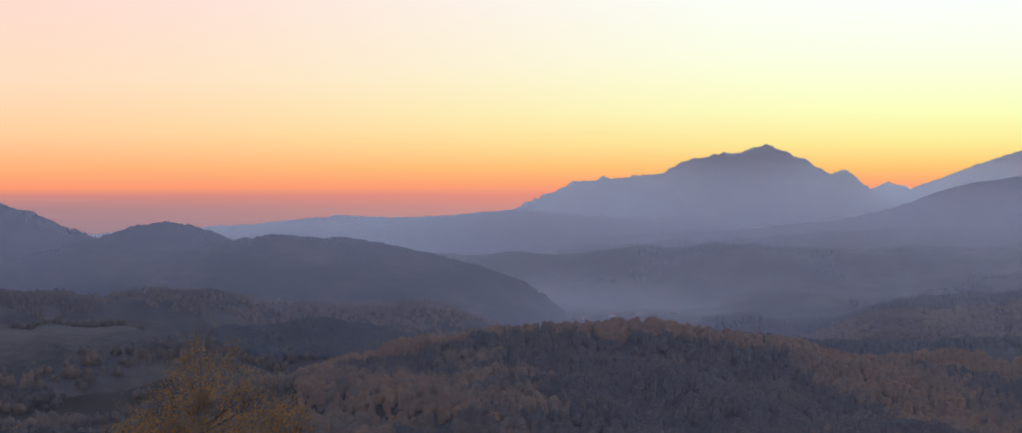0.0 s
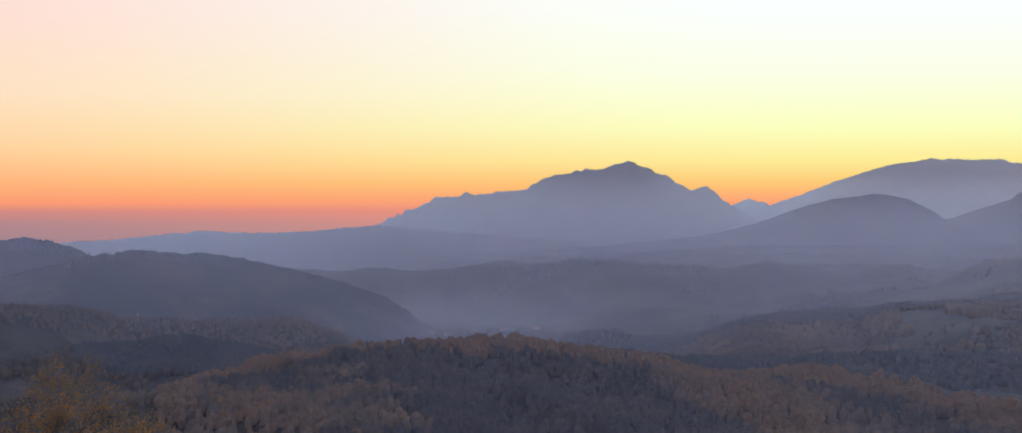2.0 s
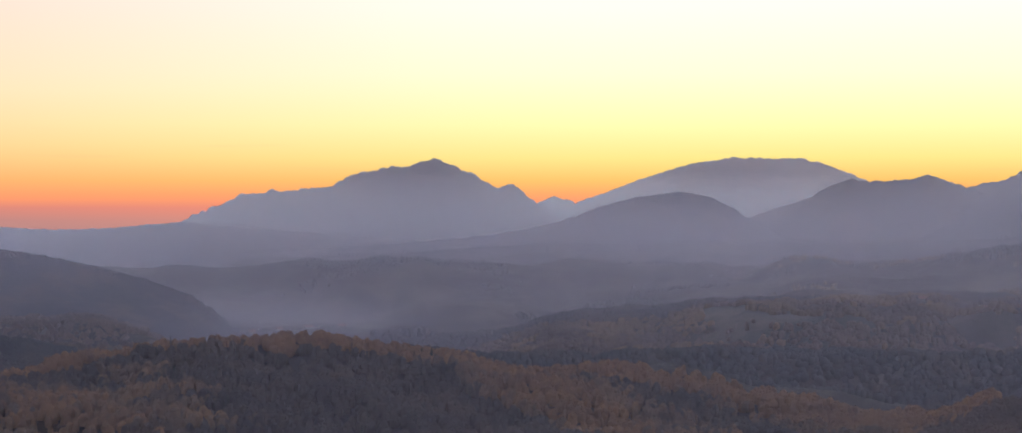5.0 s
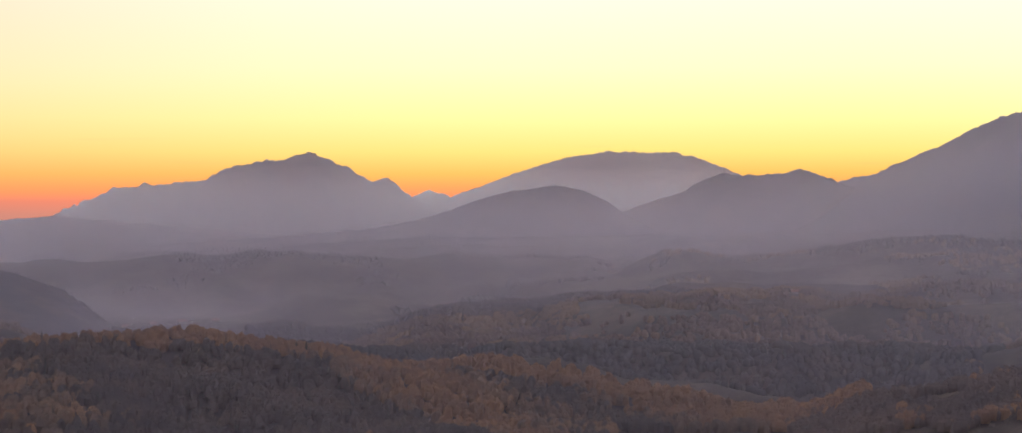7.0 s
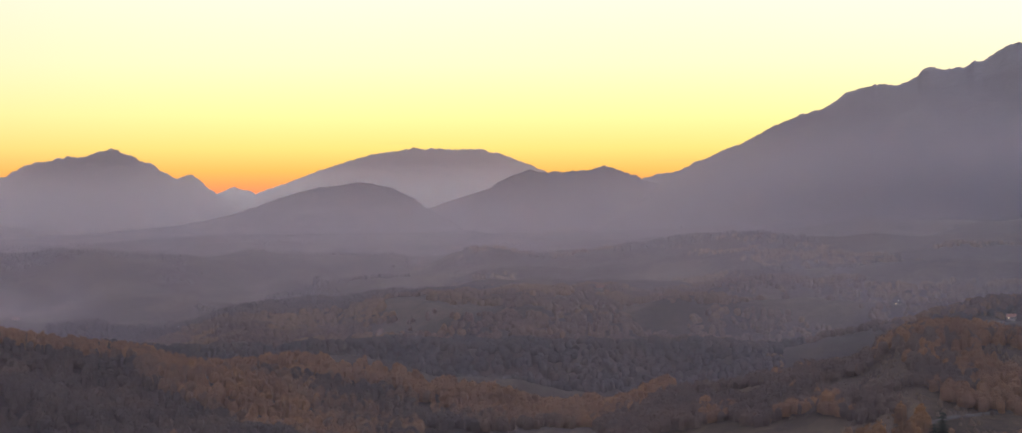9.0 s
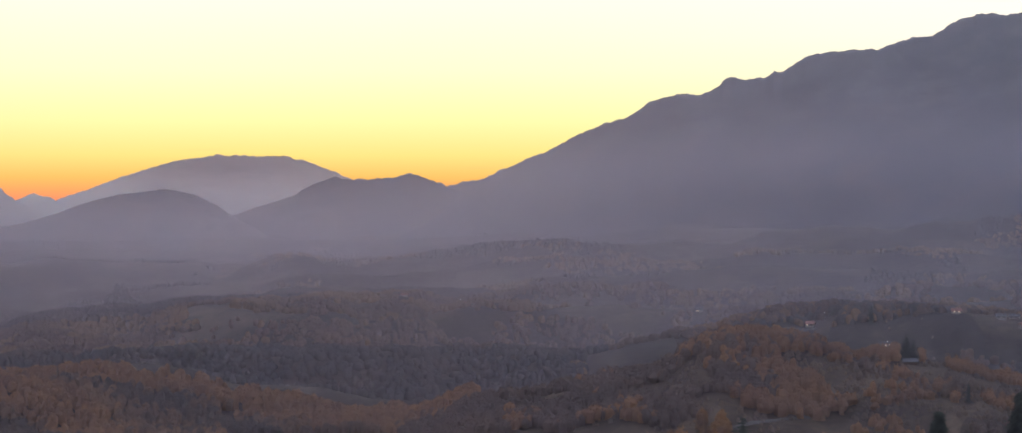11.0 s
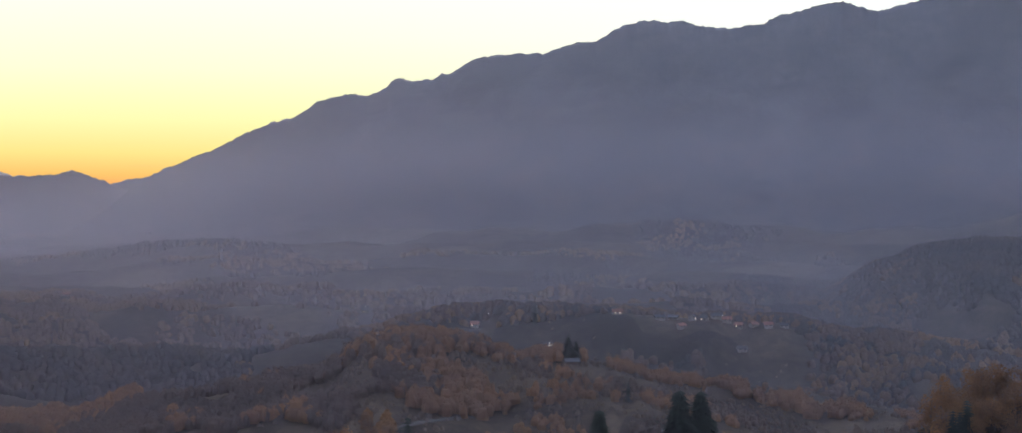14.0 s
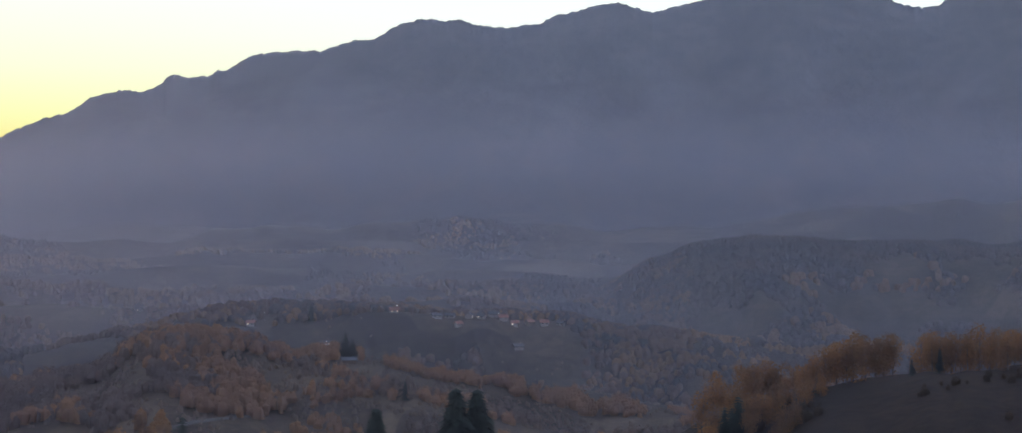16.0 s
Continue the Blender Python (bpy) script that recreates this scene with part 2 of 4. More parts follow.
# rolling hills of the valley: distance, front and back slope's length, crest as (bearing, height from the eye's level)
HILLS = {
    "left_plateau": (2300, 350, 500, [(-16, -70), (-13, -76), (-8.1, -81), (-5.8, -92), (-2.4, -92), (-1.1, -105), (1.5, -140)]),
    "left_band": (1900, 330, 300, [(-16, -91), (-13, -92), (-10.6, -91), (-9, -96), (-4.8, -95), (-3.1, -103), (-1.8, -110), (1.5, -140)]),
    "wooded_hill": (1600, 470, 420, [(-9, -140), (-4.8, -116), (-3.1, -101), (-1.4, -95), (-0.4, -88), (0.9, -85), (3, -82), (4.2, -85), (5.7, -91), (7, -97),
                                     (8.4, -104), (9.5, -106), (10.4, -105), (11.4, -106), (12.6, -111), (13.8, -118), (14.8, -127), (17, -138), (20, -150)]),
    "middle_ridge": (2450, 800, 500, [(5, -150), (6.9, -139), (8, -126), (9.5, -103), (10.6, -97), (12.2, -97), (13.9, -86), (15.3, -80), (17.8, -72), (18.8, -70),
                                      (20.3, -79), (22.8, -86), (26, -95), (30, -110), (36, -130)]),
    "misty_ridge": (3000, 400, 400, [(1, -150), (4.5, -117), (6.5, -98), (8.5, -95), (12.2, -82), (15.5, -72), (20, -66), (26, -70), (36, -80)]),
    "far_foothills": (3950, 500, 500, [(-1, -100), (0.4, -93), (4, -80), (7.5, -60), (10.6, -47), (12.7, -34), (16.1, -24), (22, -30), (27, -26), (33, -16), (40, -10), (52, 0)]),
    "meadow_hill": (1350, 360, 330, [(19, -128), (20.8, -110), (22.4, -103), (24.1, -96), (25.8, -88), (26.6, -74), (27.4, -66), (28.8, -68), (30.1, -73), (31.7, -79), (33.5, -85),
                                     (35.2, -91), (37.5, -99), (39.5, -106), (41.2, -116), (44, -130)]),
    "village_hill": (1900, 260, 420, [(24, -108), (25.4, -97), (26.8, -89), (28.1, -81), (29.1, -72), (30.1, -68), (31.8, -70), (33.5, -75), (35.2, -77), (37.5, -79), (40, -92), (44, -104), (52, -100)]),
    "dark_hill": (2500, 520, 500, [(36.5, -125), (37.5, -109), (38.5, -73), (39.7, -40), (40.8, -22), (42.4, -13), (44.1, -11), (45.8, -14), (49.3, -16), (54, -30)]),
    "autumn_foothills": (3300, 450, 400, [(21, -50), (24, -46), (27.4, -26), (29.1, -10), (30.3, -1), (31.6, -9), (33.3, 7), (35, 12), (37.5, 3), (39.2, -3), (42.5, 10), (44.6, 30), (47.4, 43), (53, 45)]),
    "birch_hill": (640, 170, 200, [(38.5, -80), (40, -67), (41.2, -58), (42.5, -52), (44.2, -46), (45.3, -43), (46.6, -41), (49.3, -38), (53, -36)]),
}


SWELL_AT = (0, 2.5, 5, 7.5, 10, 15, 20, 26, 32, 52)
SWELLS = [(-2.6, -2.5, -2.3, -2.0, -1.85, -1.6, -1.6, -1.3, -1.2, -1.2), (-2.3, -2.1, -1.85, -1.7, -1.5, -1.3, -1.25, -1.0, -0.9, -0.9),
          (-2.0, -1.75, -1.55, -1.35, -1.2, -1.1, -1.0, -0.65, -0.6, -0.6), (-1.55, -1.33, -1.2, -1.0, -0.88, -0.9, -0.75, -0.4, -0.3, -0.3),
          (-1.2, -1.0, -0.9, -0.75, -0.6, -0.62, -0.5, -0.15, -0.1, 0.0), (-0.9, -0.68, -0.58, -0.43, -0.3, -0.35, -0.3, 0.0, 0.05, 0.15)]


def floor_height(r):
    """The valley's own shape: a slope that falls from the viewpoint, then meadows."""
    return np.interp(r, [0, 3, 60, 500, 850, 1100, 1600, 2300, 2700, 3000, 3600, 4300, 5000], [-1.7, -1.75, -12, -61, -104, -125, -148, -142, -121, -112, -97, -72, -60])


def gullies(bearing, away, far, i):
    """Spurs (positive) and gullies (negative) that run down a hill's slope."""
    return fractal(bearing * far / 57.3 + 0.45 * away, away * 0.20, 105, 3, 70 + i, 0.45)


def land(x, y):
    """The ground's height at a place, in metres from the eye's level."""
    r, bearing = np.hypot(x, y), np.degrees(np.arctan2(x, y))
    h = floor_height(r)
    rough = fractal(x, y, 420, 5, 3)
    fine = fractal(x, y, 90, 4, 5)
    for i, (far, front, back, line) in enumerate(HILLS.values()):
        # crest lines wander to and fro, and spurs run down from them
        away = r - far - 40 * (far / 2000) * fractal(bearing, bearing * 0, 3.0, 3, 20 + i)
        top = crest(bearing, line)
        top = top + 0.0012 * far * fractal(bearing * 1.0, bearing * 0 + i, 0.9, 4, 40 + i) * 1.2
        side = np.where(away < 0, -away / front, away / back)
        arc = bearing * far / 57.3
        spur = 1 + 0.32 * fractal(arc + 0.4 * away, away * 0.3, 150, 3, 60 + i) * smooth(side * 2)
        gully = gullies(bearing, away, far, i)
        base = np.minimum(floor_height(np.clip(r, 1, 5000)) - 6, top - 5)
        h = np.maximum(h, top - (top - base) * smooth(np.clip(side * spur, 0, 1)) + (0.013 if i == 2 else 0.006) * min(far, 1700) * gully * smooth(side * 4) * np.clip(1 - side, 0, 1))
    for k, rises in enumerate(SWELLS):  # low wooded swells one behind another across the basin, all rising to the right
        far = 2950 + 190 * k
        rise = np.interp(bearing, SWELL_AT, rises) + 0.07 * fractal(bearing, bearing * 0 + 5 * k, 4.6, 5, 80 + k, 0.5)
        top = far * np.tan(np.radians(rise))
        away = r - far - 60 * fractal(bearing, bearing * 0 + 2 * k, 6.0, 2, 90 + k)
        side = np.abs(away) / np.where(away < 0, 190, 120)
        h = np.maximum(h, np.where((bearing > -1.0) & (bearing < 60) & (side < 1), top - 70 * smooth(side) - 60 * smooth((2.0 - bearing) / 3), -999))
    for k in range(5):  # and nearer ones behind the hamlet
        far = 2250 + 200 * k
        rise = -2.05 + 0.40 * k + 0.2 * fractal(bearing, bearing * 0 + 7 * k, 3.6, 5, 100 + k, 0.5)
        away = r - far - 50 * fractal(bearing, bearing * 0 + 3 * k, 5.0, 2, 110 + k)
        side = np.abs(away) / np.where(away < 0, 210, 130)
        top = far * np.tan(np.radians(rise - 0.3 * smooth((23 - bearing) / 5))) - 90 * smooth((16.5 - bearing) / 5)
        h = np.maximum(h, np.where((bearing > 11) & (bearing < 60) & (side < 1), top - 60 * smooth(side), -999))
    calm = np.clip((r - 300) / 900, 0, 1)
    return h + calm * (2.5 * rough + 1.2 * fine) * np.clip(r / 1600, 0.3, 1.6)


def grid_mesh(name, bearings, ranges, height, wrap=False):
    b, r = np.meshgrid(np.radians(bearings), ranges)
    x, y = r * np.sin(b), r * np.cos(b)
    z = EYE + height(x, y)
    rows, cols = x.shape
    co = np.stack([x, y, z], -1).reshape(-1, 3)
    i = np.arange(rows * cols).reshape(rows, cols)
    if wrap:
        i = np.concatenate([i, i[:, :1]], 1)
    quads = np.stack([i[:-1, :-1], i[:-1, 1:], i[1:, 1:], i[1:, :-1]], -1).reshape(-1, 4)[:, ::-1]
    return mesh_from(name, co, quads)


def mesh_from(name, co, faces, smooth_faces=True):
    """A mesh of equal-sided faces from arrays."""
    me = bpy.data.meshes.new(name)
    n, k = faces.shape
    me.vertices.add(len(co))
    me.vertices.foreach_set("co", np.asarray(co, np.float32).ravel())
    me.loops.add(n * k)
    me.loops.foreach_set("vertex_index", np.asarray(faces, np.int32).ravel())
    me.polygons.add(n)
    me.polygons.foreach_set("loop_start", np.arange(0, n * k, k, dtype=np.int32))
    me.polygons.foreach_set("use_smooth", np.full(n, smooth_faces))
    me.update(calc_edges=True)
    me.validate()
    return me


fan = np.concatenate([np.arange(-16, 53, 0.15), np.arange(53, 343, 5.0)])
rings = np.concatenate([[0.0, 2, 5, 10, 18, 28], np.arange(40, 400, 20), np.arange(400, 2600, 13), np.arange(2600, 4990, 26), [4990]])
ground = new("ground", grid_mesh("ground", fan, rings, land, wrap=True))
ground.data.materials.append(MEADOW)
tagged(ground, "rolling valley floor of dry autumn meadows and scrub", "ground", kind="structure")

def mountain(name, far, front, crag, mat, label, category, line):
    lo, hi = line[0][0], line[-1][0]
    step = 0.045

    def height(x, y):
        r, b = np.hypot(x, y), np.degrees(np.arctan2(x, y))
        away = r - far
        side = np.where(away < 0, -away / front, away / 110)
        edge = crest(b, line)
        teeth = crag * (0.22 * fractal(b, b * 0, 0.30, 4, 7, 0.6) + 0.32 * fractal(b, b * 0 + 3, 0.09, 2, 8)) * (1 - smooth(side * 16))
        body = sum(crest(b + d, line) * (1 - abs(d) / 2.8) for d in np.arange(-2.6, 2.61, 0.2)) / sum(1 - abs(d) / 2.8 for d in np.arange(-2.6, 2.61, 0.2))  # the slope below the crest is smoother than the crest
        top = edge + (body - edge) * smooth(side * 5) + teeth
        arc = b * far / 57.3
        ribs = fractal(arc + 0.25 * away, away * 0.5, 420, 3, 11, 0.4)
        down = np.clip(side * (1 + 0.22 * ribs), 0, 1)
        base = -170.0
        h = top - (top - base) * (0.6 * down + 0.4 * smooth(down))
        return h + crag * smooth(side * 5) * (1 - down) * ribs * 0.8

    SHAPES[name] = height
    rows = np.concatenate([far - np.linspace(front, 0, 40), far + np.array([12, 40, 80, 110])])
    ob = new("mountain" if category == "mountain" else "hill", grid_mesh(name, np.arange(lo, hi, step), np.minimum(rows, 4995), height))
    ob.data.materials.append(mat)
    return tagged(ob, label, category, kind="structure")


SHAPES = {}
# name, distance, front slope's length, craggy detail, and the crest as (bearing, height from the eye's level)
mountain("left_near_ridge", 2700, 420, 5, FAR_WOODS, "dark wooded hill ridge falling into the misty valley", "hill",
         [(-10, -60), (-7.6, -31), (-7, -25), (-6, -20.5), (-5.1, -24), (-4.6, -23.4), (-3.8, -28), (-2.8, -37), (-1.4, -52), (-0.4, -66), (0.3, -79), (0.9, -96), (1.6, -124), (3, -160)])
mountain("left_middle_ridge", 2850, 420, 5, FAR_WOODS, "dark wooded hill with a rounded top and ragged trees", "hill",
         [(-13.5, -60), (-11.4, -35), (-10.3, -21), (-9.8, -11), (-8.9, -5.5), (-8.1, -10.5), (-7.6, -20.5), (-7, -31), (-5.6, -58), (-3, -110)])
mountain("left_far_ridge", 3000, 420, 5, FAR_WOODS, "dark wooded hill ridge sloping down to the right", "hill",
         [(-17, 55), (-15.4, 42), (-13, 20), (-12.2, 7), (-11.2, -15), (-10.6, -28), (-9.8, -59), (-7, -120)])
mountain("dome_hill", 4150, 420, 7, FAR_WOODS, "rounded wooded hill in the haze before the mountains", "hill",
         [(-4, -110), (-1.5, -70), (0.4, -48), (3.8, -35), (7.2, -17), (8.7, -5), (9.4, 7), (10.2, 23), (10.9, 41), (11.8, 58.5), (12.9, 69.5), (13.8, 58.5), (14.5, 31), (15, 7), (15.6, -11), (17, -50)])
mountain("saddle_ridge", 4250, 450, 7, FAR_WOODS, "wooded mountain spur with a small pointed summit", "mountain",
         [(13, -50), (14.1, -14), (14.7, 19), (15.3, 38), (16.1, 54.5), (16.8, 81), (17.3, 94.5), (17.8, 89.5), (18.8, 93.5), (19.3, 104), (19.8, 88.5), (20.2, 78), (20.8, 60), (21.8, 28), (24, -40)])
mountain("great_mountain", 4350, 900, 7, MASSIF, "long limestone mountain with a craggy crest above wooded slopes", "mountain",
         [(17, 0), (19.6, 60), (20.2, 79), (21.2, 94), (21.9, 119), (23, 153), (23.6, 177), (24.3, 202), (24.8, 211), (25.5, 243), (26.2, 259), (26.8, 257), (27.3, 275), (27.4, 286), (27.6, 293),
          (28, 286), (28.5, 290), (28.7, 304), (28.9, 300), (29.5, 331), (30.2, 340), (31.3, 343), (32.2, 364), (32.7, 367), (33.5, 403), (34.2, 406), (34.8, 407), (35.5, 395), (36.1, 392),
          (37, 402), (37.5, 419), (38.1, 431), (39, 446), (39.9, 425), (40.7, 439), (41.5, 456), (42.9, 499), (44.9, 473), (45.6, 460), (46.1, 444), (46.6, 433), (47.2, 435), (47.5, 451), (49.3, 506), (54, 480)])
mountain("low_far_ridge", 4350, 400, 5, FAR_WOODS, "low wooded ridge far off in the haze", "hill",
         [(-14, -45), (-9, -24), (-7.8, -17), (-6.5, -11.5), (-5.6, -4), (-4.5, 4.3), (-3.1, -1), (-1.8, 2.4), (0.1, 14.5), (2, 2), (5.3, -19), (9, -60)])
mountain("pointed_mountain", 4560, 330, 11, ROCK, "hazy mountain with a pointed rocky summit and long shoulder", "mountain",
         [(-3, -60.8), (0.1, 14.7), (0.8, 44.1), (1.8, 74.5), (2.5, 77.5), (3.8, 86.1), (4.7, 119.6), (5.1, 120.6), (5.5, 132.7), (6, 130.7), (6.3, 142.9), (6.6, 146.9), (7.2, 126.7), (7.7, 110.5), (8.2, 86.1), (8.6, 92.2), (8.9, 77), (9.1, 60.8), (9.4, 48.6), (10.1, 15.2), (10.7, -5.1), (12, -50.7)])
mountain("table_mountain", 4760, 300, 7, ROCK, "flat-topped mountain pale in the sunset haze", "mountain",
         [(8, 10.1), (9.4, 43.5), (10.3, 57.7), (11.1, 79), (11.8, 102.3), (12.6, 125.1), (13.4, 141.3), (14.3, 152.9), (15.3, 151.4), (16.1, 151.4), (16.6, 139.8), (17.2, 121), (17.7, 104.3), (18.5, 69.9), (19.5, 28.4), (21, -30.4)])
mountain("far_knoll", 4880, 110, 8, ROCK, "small far hill in the gap between two mountains", "hill",
         [(8.4, 20), (9.1, 52.5), (9.7, 73.5), (10.2, 60), (10.7, 45), (11.5, 10)])

# ---- evening haze: thin over the near slopes, thick over the far basin, with a soft top ----
HAZE_TOP, HAZE_RISE = 46.0, 104.0  # metres over the eye's level; it lies higher against the great mountain


def haze(name, density, kinds):
    ob = new(name, bpy.data.meshes.new(name))
    g = bpy.data.node_groups.new(name, "GeometryNodeTree")
    g.interface.new_socket("Geometry", in_out="OUTPUT", socket_type="NodeSocketGeometry")
    cube = g.nodes.new("GeometryNodeVolumeCube")
    cube.inputs["Min"].default_value, cube.inputs["Max"].default_value = (-6000, -6000, -120), (6000, 6000, EYE + 820)
    for axis, cells in (("X", 160), ("Y", 160), ("Z", 44)):
        cube.inputs["Resolution " + axis].default_value = cells
    place = g.nodes.new("GeometryNodeInputPosition")
    xyz = g.nodes.new("ShaderNodeSeparateXYZ")
    g.links.new(place.outputs[0], xyz.inputs[0])
    x, y, z = xyz.outputs
    away = math_node(g, "SQRT", math_node(g, "ADD", math_node(g, "MULTIPLY", x, x), math_node(g, "MULTIPLY", y, y)))
    aside = span(g, math_node(g, "ARCTAN2", x, y), radians(15), radians(30))  # thinner towards the great mountain
    beyond = span(g, math_node(g, "ARCTAN2", x, y), radians(15.5), radians(21))  # where the great mountain closes the basin
    near = math_node(g, "ADD", 0.05, math_node(g, "MULTIPLY", span(g, math_node(g, "ARCTAN2", x, y), radians(-9), radians(1)), 0.05))
    near = math_node(g, "ADD", near, math_node(g, "MULTIPLY", math_node(g, "MULTIPLY", aside, span(g, away, 1500, 2100)), math_node(g, "MULTIPLY", span(g, z, EYE - 10, EYE - 75), math_node(g, "SUBTRACT", 0.64, math_node(g, "MULTIPLY", span(g, math_node(g, "ARCTAN2", x, y), radians(40), radians(47)), 0.4)))))
    near = math_node(g, "ADD", near, math_node(g, "MULTIPLY", math_node(g, "MULTIPLY", span(g, math_node(g, "ARCTAN2", x, y), radians(1), radians(-5)), span(g, away, 1850, 2400)), 0.42))
    near = math_node(g, "ADD", near, math_node(g, "MULTIPLY", math_node(g, "MULTIPLY", span(g, math_node(g, "ARCTAN2", x, y), radians(6), radians(14)), span(g, away, 1300, 2300)), math_node(g, "MULTIPLY", span(g, z, EYE + 40, EYE - 20), 0.12)))
    far = math_node(g, "ADD", math_node(g, "ADD", math_node(g, "ADD", near, math_node(g, "MULTIPLY", aside, 0.065)), math_node(g, "MULTIPLY", span(g, away, 1700, 3300), 0.66)),
                    math_node(g, "ADD", math_node(g, "MULTIPLY", span(g, away, 3200, 4200), 0.68),
                              math_node(g, "MULTIPLY", span(g, away, 4150, 4400), math_node(g, "SUBTRACT", 8.6, math_node(g, "MULTIPLY", beyond, 8.5)))))
    lift = math_node(g, "ADD", math_node(g, "MULTIPLY", aside, HAZE_RISE), math_node(g, "MULTIPLY", span(g, away, 4150, 4350), math_node(g, "SUBTRACT", 38.0, math_node(g, "MULTIPLY", beyond, 38.0))))
    # the layer ends more sharply over the basin than against the great mountain
    over = math_node(g, "DIVIDE", math_node(g, "SUBTRACT", math_node(g, "SUBTRACT", z, lift), EYE + HAZE_TOP), math_node(g, "ADD", 44.0, math_node(g, "MULTIPLY", aside, 31.0)))
    low = math_node(g, "ADD", 0.21, math_node(g, "MULTIPLY", span(g, over, 1, -1), 0.90))
    mouth = math_node(g, "MULTIPLY", span(g, math_node(g, "ARCTAN2", x, y), radians(10), radians(1)), span(g, math_node(g, "ARCTAN2", x, y), radians(-3), radians(1)))
    basin = math_node(g, "MULTIPLY", mouth, math_node(g, "MULTIPLY", span(g, away, 1650, 2000), 1.5))
    basin = math_node(g, "ADD", basin, math_node(g, "MULTIPLY", math_node(g, "MULTIPLY", aside, span(g, away, 1850, 2250)), 0.65))
    basin = math_node(g, "ADD", basin, math_node(g, "MULTIPLY", math_node(g, "MULTIPLY", span(g, math_node(g, "ARCTAN2", x, y), radians(12), radians(19)), span(g, away, 1500, 1850)), 0.05))
    pool = math_node(g, "ADD", 1.0, math_node(g, "MULTIPLY", span(g, z, EYE - 60, EYE - 130), math_node(g, "ADD", math_node(g, "ADD", 0.22, math_node(g, "MULTIPLY", span(g, math_node(g, "ARCTAN2", x, y), radians(-3), radians(2)), math_node(g, "SUBTRACT", 0.7, math_node(g, "MULTIPLY", span(g, math_node(g, "ARCTAN2", x, y), radians(3), radians(10)), 0.35)))), basin)))  # mist settles in the hollows
    # against the great mountain the layer floats, with clearer air below it
    clear = math_node(g, "MULTIPLY", math_node(g, "MULTIPLY", span(g, z, EYE + 150, EYE + 5), span(g, away, 2500, 3300)), math_node(g, "ADD", 0.27, math_node(g, "MULTIPLY", aside, 0.16)))
    pool = math_node(g, "MULTIPLY", pool, math_node(g, "SUBTRACT", 1.0, clear))
    g.links.new(math_node(g, "MULTIPLY", math_node(g, "MULTIPLY", math_node(g, "MULTIPLY", far, low), pool), math_node(g, "SUBTRACT", 1.0, math_node(g, "MULTIPLY", aside, 0.375))), cube.inputs["Density"])
    m = bpy.data.materials.new(name)
    m.use_nodes = True
    tree = m.node_tree
    tree.nodes.clear()
    out, grid, both = (tree.nodes.new("ShaderNode" + n) for n in ("OutputMaterial", "Attribute", "AddShader"))
    grid.attribute_name = "density"
    where = tree.nodes.new("ShaderNodeVectorMath")
    where.operation = "LENGTH"
    link(tree, tree.nodes.new("ShaderNodeNewGeometry").outputs["Position"], where.inputs[0])
    glow_far = span(tree, where.outputs["Value"], 3400, 4250)  # beyond the foothills the low sun's glow is put into the haze colour
    axes = tree.nodes.new("ShaderNodeSeparateXYZ")
    link(tree, tree.nodes.new("ShaderNodeNewGeometry").outputs["Position"], axes.inputs[0])
    cool = span(tree, math_node(tree, "ARCTAN2", axes.outputs[0], axes.outputs[1]), radians(17), radians(38))  # and bluer beside the great mountain, away from the glow
    glow_tint = mix(tree, cool, (1.0, 0.76, 0.68), (0.79, 0.80, 0.95))
    # fine bluish haze that scatters all ways, and coarser haze that glows against the sunset
    for i, (share, colour, off_glow, forward) in enumerate(kinds):
        scatter = tree.nodes.new("ShaderNodeVolumeScatter")
        link(tree, mix(tree, glow_far, mix(tree, cool, colour, off_glow), glow_tint), scatter.inputs["Color"])
        scatter.inputs["Anisotropy"].default_value = forward
        link(tree, math_node(tree, "MULTIPLY", grid.outputs["Fac"], density * share), scatter.inputs["Density"])
        link(tree, scatter.outputs[0], both.inputs[i])
    # added absorption: takes some green and blue in the far basin for sunset pink
    rose_filter, all_of_it = tree.nodes.new("ShaderNodeVolumeAbsorption"), tree.nodes.new("ShaderNodeAddShader")
    rose_filter.inputs["Color"].default_value = (1.0, 0.97, 0.94, 1)
    rose_share = math_node(tree, "MULTIPLY", glow_far, math_node(tree, "SUBTRACT", 1.0, cool))
    link(tree, math_node(tree, "MULTIPLY", math_node(tree, "MULTIPLY", grid.outputs["Fac"], density), rose_share), rose_filter.inputs["Density"])
    link(tree, both.outputs[0], all_of_it.inputs[0])
    link(tree, rose_filter.outputs[0], all_of_it.inputs[1])
    link(tree, all_of_it.outputs[0], out.inputs["Volume"])
    setter, outs = g.nodes.new("GeometryNodeSetMaterial"), g.nodes.new("NodeGroupOutput")
    setter.inputs["Material"].default_value = m
    g.links.new(cube.outputs[0], setter.inputs[0])
    g.links.new(setter.outputs[0], outs.inputs[0])
    ob.modifiers.new("air", "NODES").node_group = g
    return tagged(ob, "thin bluish evening haze lying over the valley", "haze", kind="stuff")


haze("evening_haze", 0.00059, ((0.56, (0.81, 0.77, 0.96), (0.76, 0.79, 0.98), 0.60), (0.44, (1.0, 0.80, 0.76), (0.86, 0.82, 0.92), 0.86)))

# ---- woods ----
rng = np.random.RandomState(4)


